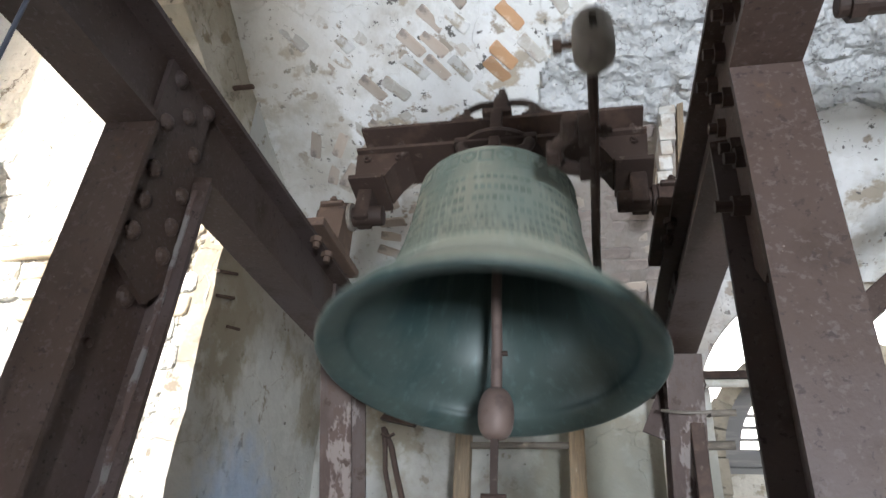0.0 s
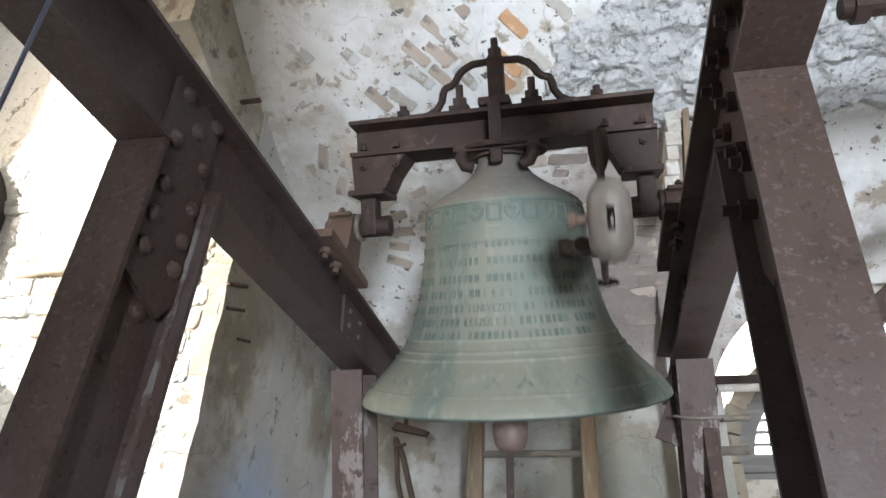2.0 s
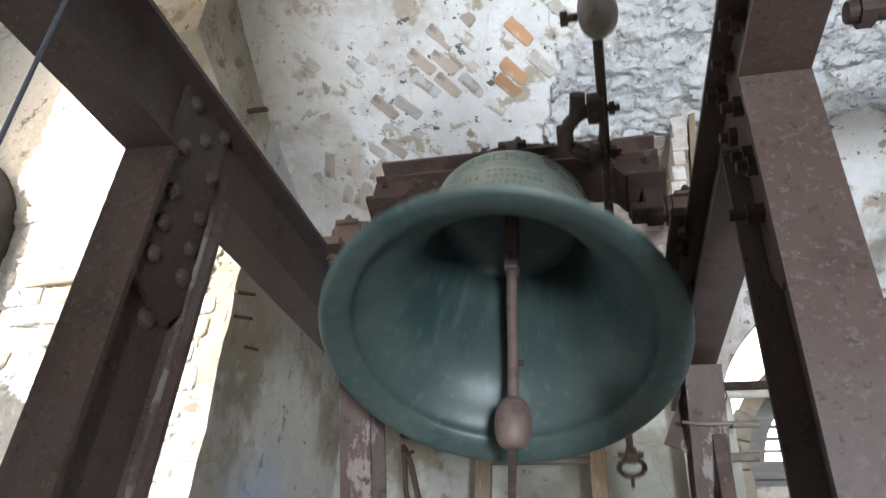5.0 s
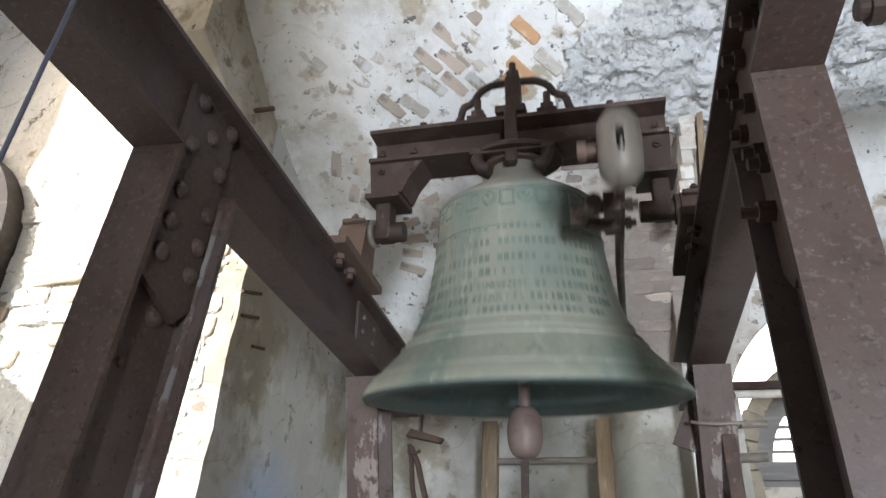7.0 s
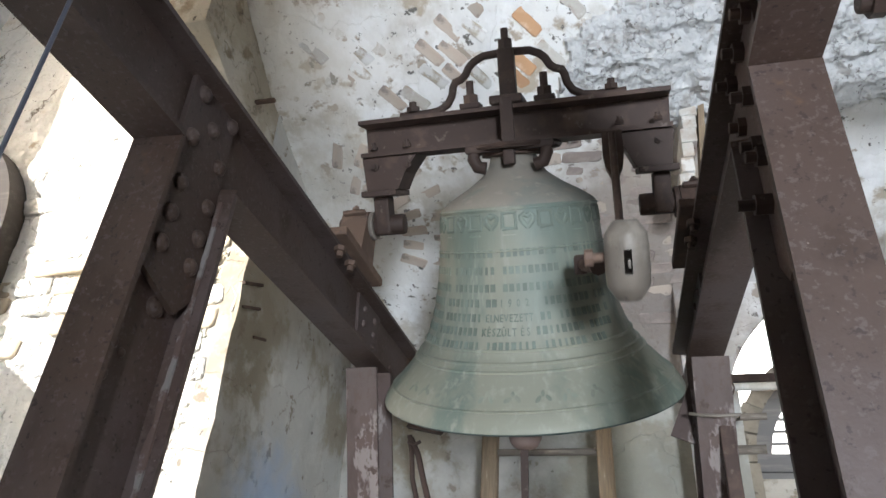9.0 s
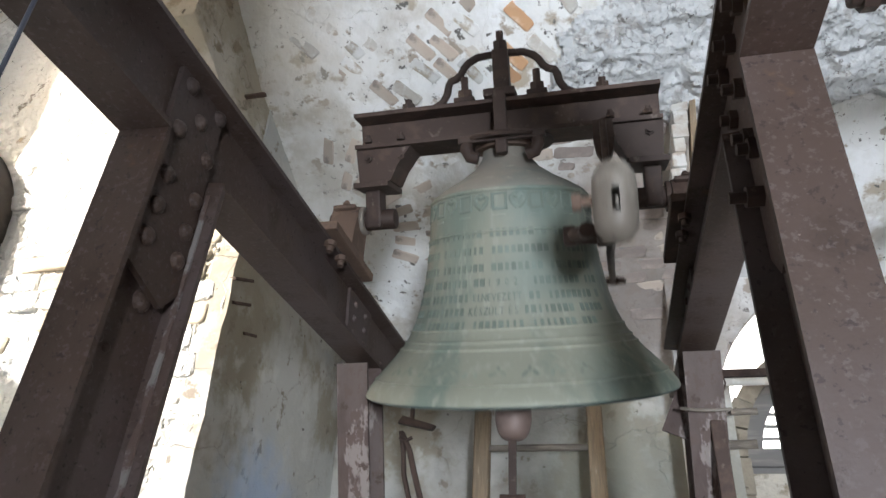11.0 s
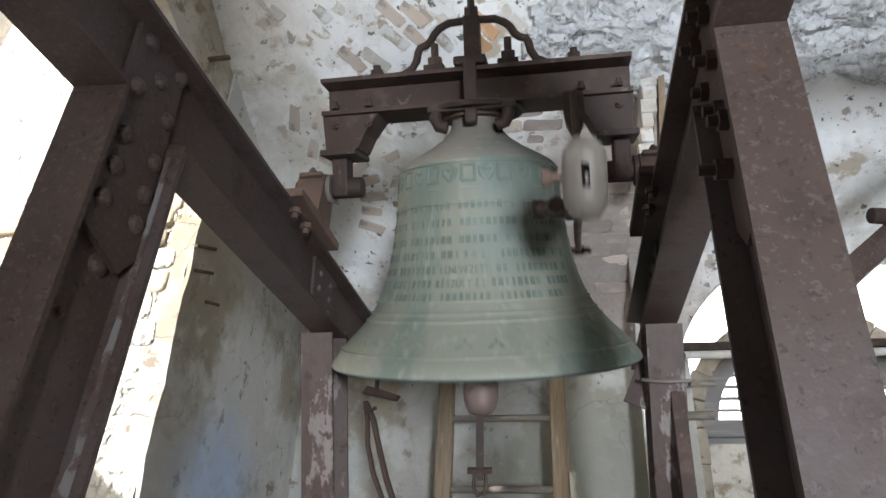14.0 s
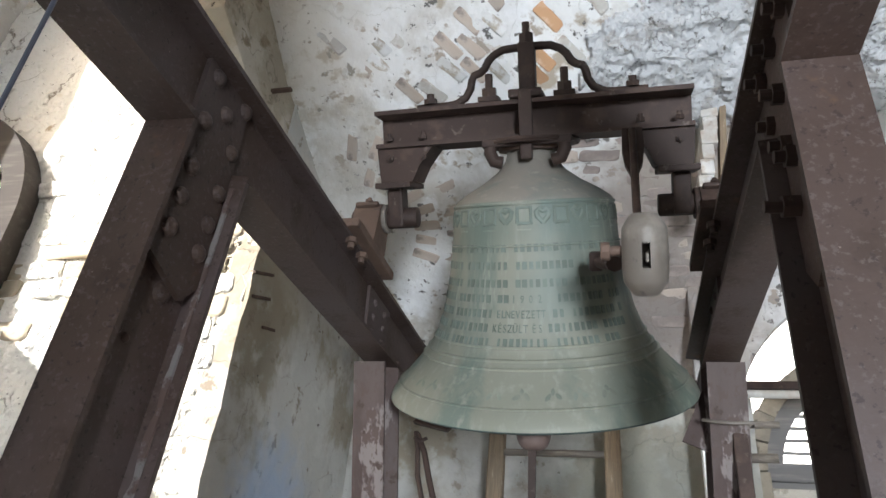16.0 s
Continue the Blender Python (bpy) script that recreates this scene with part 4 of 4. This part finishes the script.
# ring of an old arch beside the bell's crown
for k in range(8):
    a = radians(-32 + k * 17)
    for r, odd in ((0.0, 0.0), (0.175, 0.5)):
        q = a + radians(17) * odd
        x, s = -1.02 + (0.27 + r) * math.cos(q), 1.06 + (0.34 + r) * math.sin(q)
        if x < -0.35:
            lay(rng.choice(old[:4]), x, s, math.degrees(q) * 0.75, rng.uniform(0.001, 0.009))
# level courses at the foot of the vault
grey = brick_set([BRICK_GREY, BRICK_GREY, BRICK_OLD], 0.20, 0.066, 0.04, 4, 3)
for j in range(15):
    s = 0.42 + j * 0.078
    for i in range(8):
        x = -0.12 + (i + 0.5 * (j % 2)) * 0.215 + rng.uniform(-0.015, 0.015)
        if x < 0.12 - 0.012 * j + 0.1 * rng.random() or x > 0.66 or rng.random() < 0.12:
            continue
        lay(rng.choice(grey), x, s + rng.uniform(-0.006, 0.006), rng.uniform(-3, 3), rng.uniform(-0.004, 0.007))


# rough mortar render over the vault's right shoulder
def mortar():
    bm = bmesh.new()
    nx, ns = 190, 95
    x0, x1, s0, s1 = -0.1, 2.6, 1.50, 2.75
    grid = {}

    def inside(x, s):
        edge = 0.10 + 0.55 * max(0.0, s - 1.86) + 0.9 * max(0.0, s - 2.03) + 0.35 * max(0.0, 1.72 - s)
        return x > edge - 0.02 + 0.10 * noise.noise(Vector((x * 4, s * 4, 0))) + 0.05 * noise.noise(Vector((x * 13, s * 13, 2))) and s > 1.55 + 0.08 * noise.noise(Vector((x * 5, s, 7)))

    def vert(i, j):
        if (i, j) not in grid:
            x, s = x0 + (x1 - x0) * i / nx, s0 + (s1 - s0) * j / ns
            q = Vector((x, s, 0))
            lift = 0.010 + 0.055 * abs(noise.noise(q * 4.5)) + 0.045 * abs(noise.noise(q * 9 + Vector((3, 1, 0)))) + 0.028 * abs(noise.noise(q * 19)) + 0.014 * noise.noise(q * 34)
            rim = any(not inside(x0 + (x1 - x0) * (i + a) / nx, s0 + (s1 - s0) * (j + b) / ns) for a, b in ((1, 0), (-1, 0), (0, 1), (0, -1)))
            grid[i, j] = bm.verts.new(on_vault(x, s, -0.004 if rim else lift)[0])
        return grid[i, j]

    for i in range(nx):
        for j in range(ns):
            if all(inside(x0 + (x1 - x0) * (i + a) / nx, s0 + (s1 - s0) * (j + b) / ns) for a in (0, 1) for b in (0, 1)):
                bm.faces.new((vert(i, j), vert(i, j + 1), vert(i + 1, j + 1), vert(i + 1, j)))
    bm.normal_update()
    ob = part("mortar_patch", bm, GREY_MORTAR, VAULT_OB, "rough grey mortar patch with lumpy edges", smooth=True)
    return ob


mortar()

# pale quoin stub hanging from the vault
stub = bmesh.new()
for k in range(9):
    z = 0.55 + k * 0.078
    box(0.615 + 0.007 * k + rng.uniform(-0.008, 0.008), 0.675 + 0.0075 * k + rng.uniform(-0.008, 0.008), 0.74 + rng.uniform(-0.015, 0.01), 0.95, z, z + 0.076, 0.006, bm=stub)
tagged(part("masonry_stub", stub, BRICK_PALE), "pale crumbling brick stub standing out of the vault", "masonry", kind="structure")
tagged(part("timber_batten", box(0.0, 0.028, 0.0, 0.10, 0.0, 0.74, 0.004), WOOD, m=pose(0.688, 0.735, 0.53, 0, 5, 0)), "grey weathered timber batten beside the brick stub", "batten")

# ---- stones and bricks of the sunlit face ----
FACE = bpy.data.objects["wall_west_face"]
stones = brick_set([BRIGHT_WALL], 0.26, 0.10, 0.05, 5, 4)
tan_stones = brick_set([STONE], 0.26, 0.10, 0.05, 5, 4)
zc = -0.26
while zc < 1.25:
    h = rng.uniform(0.085, 0.125)
    x = -1.36 - rng.uniform(0.0, 0.12)
    while x > -2.75:
        w = rng.uniform(0.7, 1.35)
        if rng.random() < (0.88 if zc < 0.45 else 0.10):
            ob = new("stone", rng.choice(tan_stones if (x < -1.9 and -0.2 < zc < 0.35 or x > -1.8 and zc > -0.05) and rng.random() < 0.6 else stones))
            ob.parent = FACE
            ob.matrix_basis = Matrix.Translation((x - 0.13 * w, 0.577 - rng.uniform(0.0, 0.014 if x > -1.8 else 0.012), zc)) @ pose(0, 0, 0, 90, 0, rng.uniform(-2, 2)) @ pose(0, 0, 0, 0, 0, rng.uniform(-3, 3)) @ Matrix.Diagonal((w * 0.97, h / 0.108, 1, 1))
        x -= 0.265 * w
    zc += h
for x, z in ((-1.97, 0.455), (-1.62, 0.41)):
    ob = new("brick", orange[0])
    ob.parent = FACE
    ob.matrix_basis = Matrix.Translation((x, 0.535, z)) @ pose(0, 0, 0, 90, 0, 0)

# one iron peg in the pier's side; three low bars stand in for cracks
for y, z, ln, tilt in ((0.36, 0.985, 0.024, 0), (0.66, 0.165, 0.17, 22), (0.68, 0.055, 0.16, 20), (0.80, -0.045, 0.12, 15)):
    out = 0.11 if z > 0.5 else 0.02
    tagged(part("iron_peg", box(-0.01, out, -ln / 2, ln / 2, -0.007, 0.007, 0.003), IRON_BROWN, m=pose(-1.31, y, z, tilt, 0, 0)), "narrow rusty bar in the pier's side, for peg and cracks", "peg", group="iron pegs")

# ---- things behind the bell ----
LAD = thing("wooden_ladder", "weathered wooden ladder leaning on the back wall", "ladder")
for x in (-0.37, 0.21):
    part("rail", prism([(-0.040, -0.034), (-0.034, -0.040), (0.034, -0.040), (0.040, -0.034), (0.040, 0.034), (0.034, 0.040), (-0.034, 0.040), (-0.040, 0.034)], "z", 0.0, 2.57), WOOD, LAD, m=pose(x + 0.015, 1.50, -2.7, -5.4, -0.55, 0))
for z, y in ((-0.345, 1.72), (-0.70, 1.69), (-1.05, 1.655), (-1.4, 1.62), (-1.75, 1.585), (-2.1, 1.55), (-2.45, 1.52)):
    part("rung", tube([(-0.37, y, z), (0.21, y, z + 0.005)], 0.018, seg=10), RUNGWOOD, LAD, smooth=True)

TONG = thing("iron_tongs", "dark iron tongs hanging from a bracket", "tongs")
part("bracket", prism([(-0.62, -0.405), (-0.47, -0.437), (-0.455, -0.418), (-0.60, -0.375)], "y", 0.985, 1.02), IRON, TONG)
part("arm", tube([(-0.605, 1.0, -0.44), (-0.59, 1.0, -0.52), (-0.58, 1.0, -0.62), (-0.545, 1.0, -0.74), (-0.49, 1.0, -0.86), (-0.44, 1.0, -1.0)], 0.011, seg=8), IRON, TONG, smooth=True)
part("arm", tube([(-0.60, 1.0, -0.45), (-0.565, 1.01, -0.52), (-0.53, 1.01, -0.64), (-0.49, 1.01, -0.76), (-0.44, 1.01, -0.88), (-0.40, 1.01, -1.0)], 0.013, seg=8), IRON, TONG, smooth=True)
part("clip", tube([(-0.605, 0.985, -0.47), (-0.575, 0.98, -0.485), (-0.55, 0.985, -0.47)], 0.008, seg=8), IRON, TONG)
part("hanging_rod", tube([(-0.56, 1.0, -0.40), (-0.56, 1.0, -0.215)], 0.01, seg=8), IRON, TONG)

# ironwork by the east window
tagged(part("iron_bar", box(0.60, 3.3, 1.57, 1.63, -0.045, -0.005, 0.004), IRON), "dark iron tie bar across the window niche", "bar")
tagged(part("pale_pipe", tube([(0.60, 1.58, -0.068), (3.3, 1.58, -0.068)], 0.02, seg=12), BRICK_PALE, smooth=True), "whitewashed pipe under the tie bar", "pipe")
for i, (x0, x1, z, r) in enumerate(((0.72, 0.955, -0.212, 0.017), (0.74, 0.93, -0.365, 0.022))):
    tagged(part("wooden_peg", tube([(x0, 1.62, z + 0.004), (x1, 1.58, z)], r, seg=10), RUNGWOOD, smooth=True), "short wooden peg fixed beside the window niche", "peg", group="wooden pegs")
tagged(part("loose_wire", tube([(0.665, 1.3, 0.35), (0.70, 1.4, 0.12), (0.80, 1.55, 0.03), (0.83, 1.56, -0.08), (0.81, 1.56, -0.13), (0.77, 1.56, -0.15)], 0.004, seg=6), IRON, smooth=True), "thin loose wire hanging by the window", "wire")

# fittings on the back post of the east side
strap = [(0.47, 0.235, -0.585), (0.50, 0.20, -0.60), (0.54, 0.19, -0.605), (0.60, 0.20, -0.60), (0.605, 0.26, -0.595)]
tagged(part("rope_tie", tube(strap, 0.005, seg=8), CAST, smooth=True), "pale cord tied round the back post", "cord")
BOX = thing("latch_lever", "dark iron lever and plate on the back post", "lever")
part("plate", box(0.545, 0.585, 0.235, 0.262, -0.98, -0.62, 0.004), IRON, BOX, m=pose(0, 0, 0))
part("arm", prism([(0.475, -0.86), (0.50, -0.83), (0.515, -0.90), (0.50, -1.2), (0.478, -1.2)], "y", 0.22, 0.25), IRON, BOX)

# neighbouring bell's frame beyond the east side
NEI = thing("neighbour_bell_frame", "dark steel braces of the neighbouring bell's frame", "bell frame")
part("brace", box(-0.045, 0.045, -0.038, 0.038, 0.0, 1.6, 0.006), STEEL, NEI, m=look((1.02, 0.34, -0.325), (0.84, 0.34, -0.475)))
part("beam", prism(ishape(FW, 0.2), "y", -2.4, 1.2), STEEL, NEI, m=pose(2.2, 0, 0.62))
part("pipe_end", rod((1.22, 0.26, -0.055), (1.40, 0.30, -0.055), 0.026, seg=16, bevel=0.006), IRON, NEI)
pin = part("bracket", rod((1.00, -0.30, 0.425), (1.24, -0.30, 0.425), 0.034, seg=16, bevel=0.008), IRON, NEI)
part("nut", rod((1.03, -0.30, 0.425), (1.07, -0.30, 0.425), 0.05, seg=8), IRON, pin)
part("bar", box(1.20, 2.2, -0.33, -0.27, 0.39, 0.52, 0.006), IRON, NEI)

# gusset at the east back post
tagged(part("steel_gusset", prism([(0.415, -0.63), (0.487, -0.47), (0.487, -0.66)], "y", 0.30, 0.308), STEEL_WORN), "small maroon steel gusset by the back post", "gusset")

# the bell rope by the west side of the frame
rope = thing("bell_rope", "thin blue-grey bell cable hanging from above", "cable")
part("cable", tube([(0, 0, 3.2), (0, 0, 1.5), (0, 0, 0)], 0.0029, seg=8), CABLE, rope, smooth=True)
rope.matrix_basis = pose(-0.37, -1.38, -1.2)



# ---- movement ----
# small departures from the even swing: seconds, degrees
DRIFT = [(0.0, 1.5), (0.5, 0.3), (1.0, -3.0), (1.5, 0.6), (2.0, -0.4), (3.0, -0.3), (3.5, 0.1), (4.0, 0.6), (5.3, 0.0), (6.5, -0.5), (7.0, -2.4), (7.5, 1.2), (8.0, 1.0), (8.5, -0.1), (9.7, 0.0),
         (11.0, 0.6), (11.5, 0.3), (12.0, 0.4), (12.5, 0.5), (13.0, -1.9), (13.6, 2.0), (14.0, -0.9), (14.5, -1.7), (15.0, -0.3), (15.5, -1.6), (16.0, 1.1)]


def swing(t):
    t = min(max(t, 0.0), 16.0)
    even = -(SWING[0] - 0.0241 * (t - 8)) * math.cos(math.tau * (t - SWING[1]) / SWING[2]) + SWING[3]
    for (t0, a), (t1, b) in zip(DRIFT, DRIFT[1:]):
        if t0 <= t <= t1:
            return even + a + (b - a) * (t - t0) / (t1 - t0)
    return even


def motions():
    steps = [i / 10 for i in range(161)]
    walk(bell, [(t, pose(0, 0, 0, -swing(t), 0, 0)) for t in steps])
    walk(rope, [(t, pose(x, -1.38, -1.2)) for t, x in ((0.0, -0.389), (3.5, -0.388), (7.0, -0.385), (8.3, -0.382), (11.0, -0.401), (16.0, -0.405))])
    walk(clapper, [(t, pose(0.005, 0, PIV, swing(t) - 0.2 * swing(t + 0.15) - 2.0, 0, 0)) for t in steps])


motions()
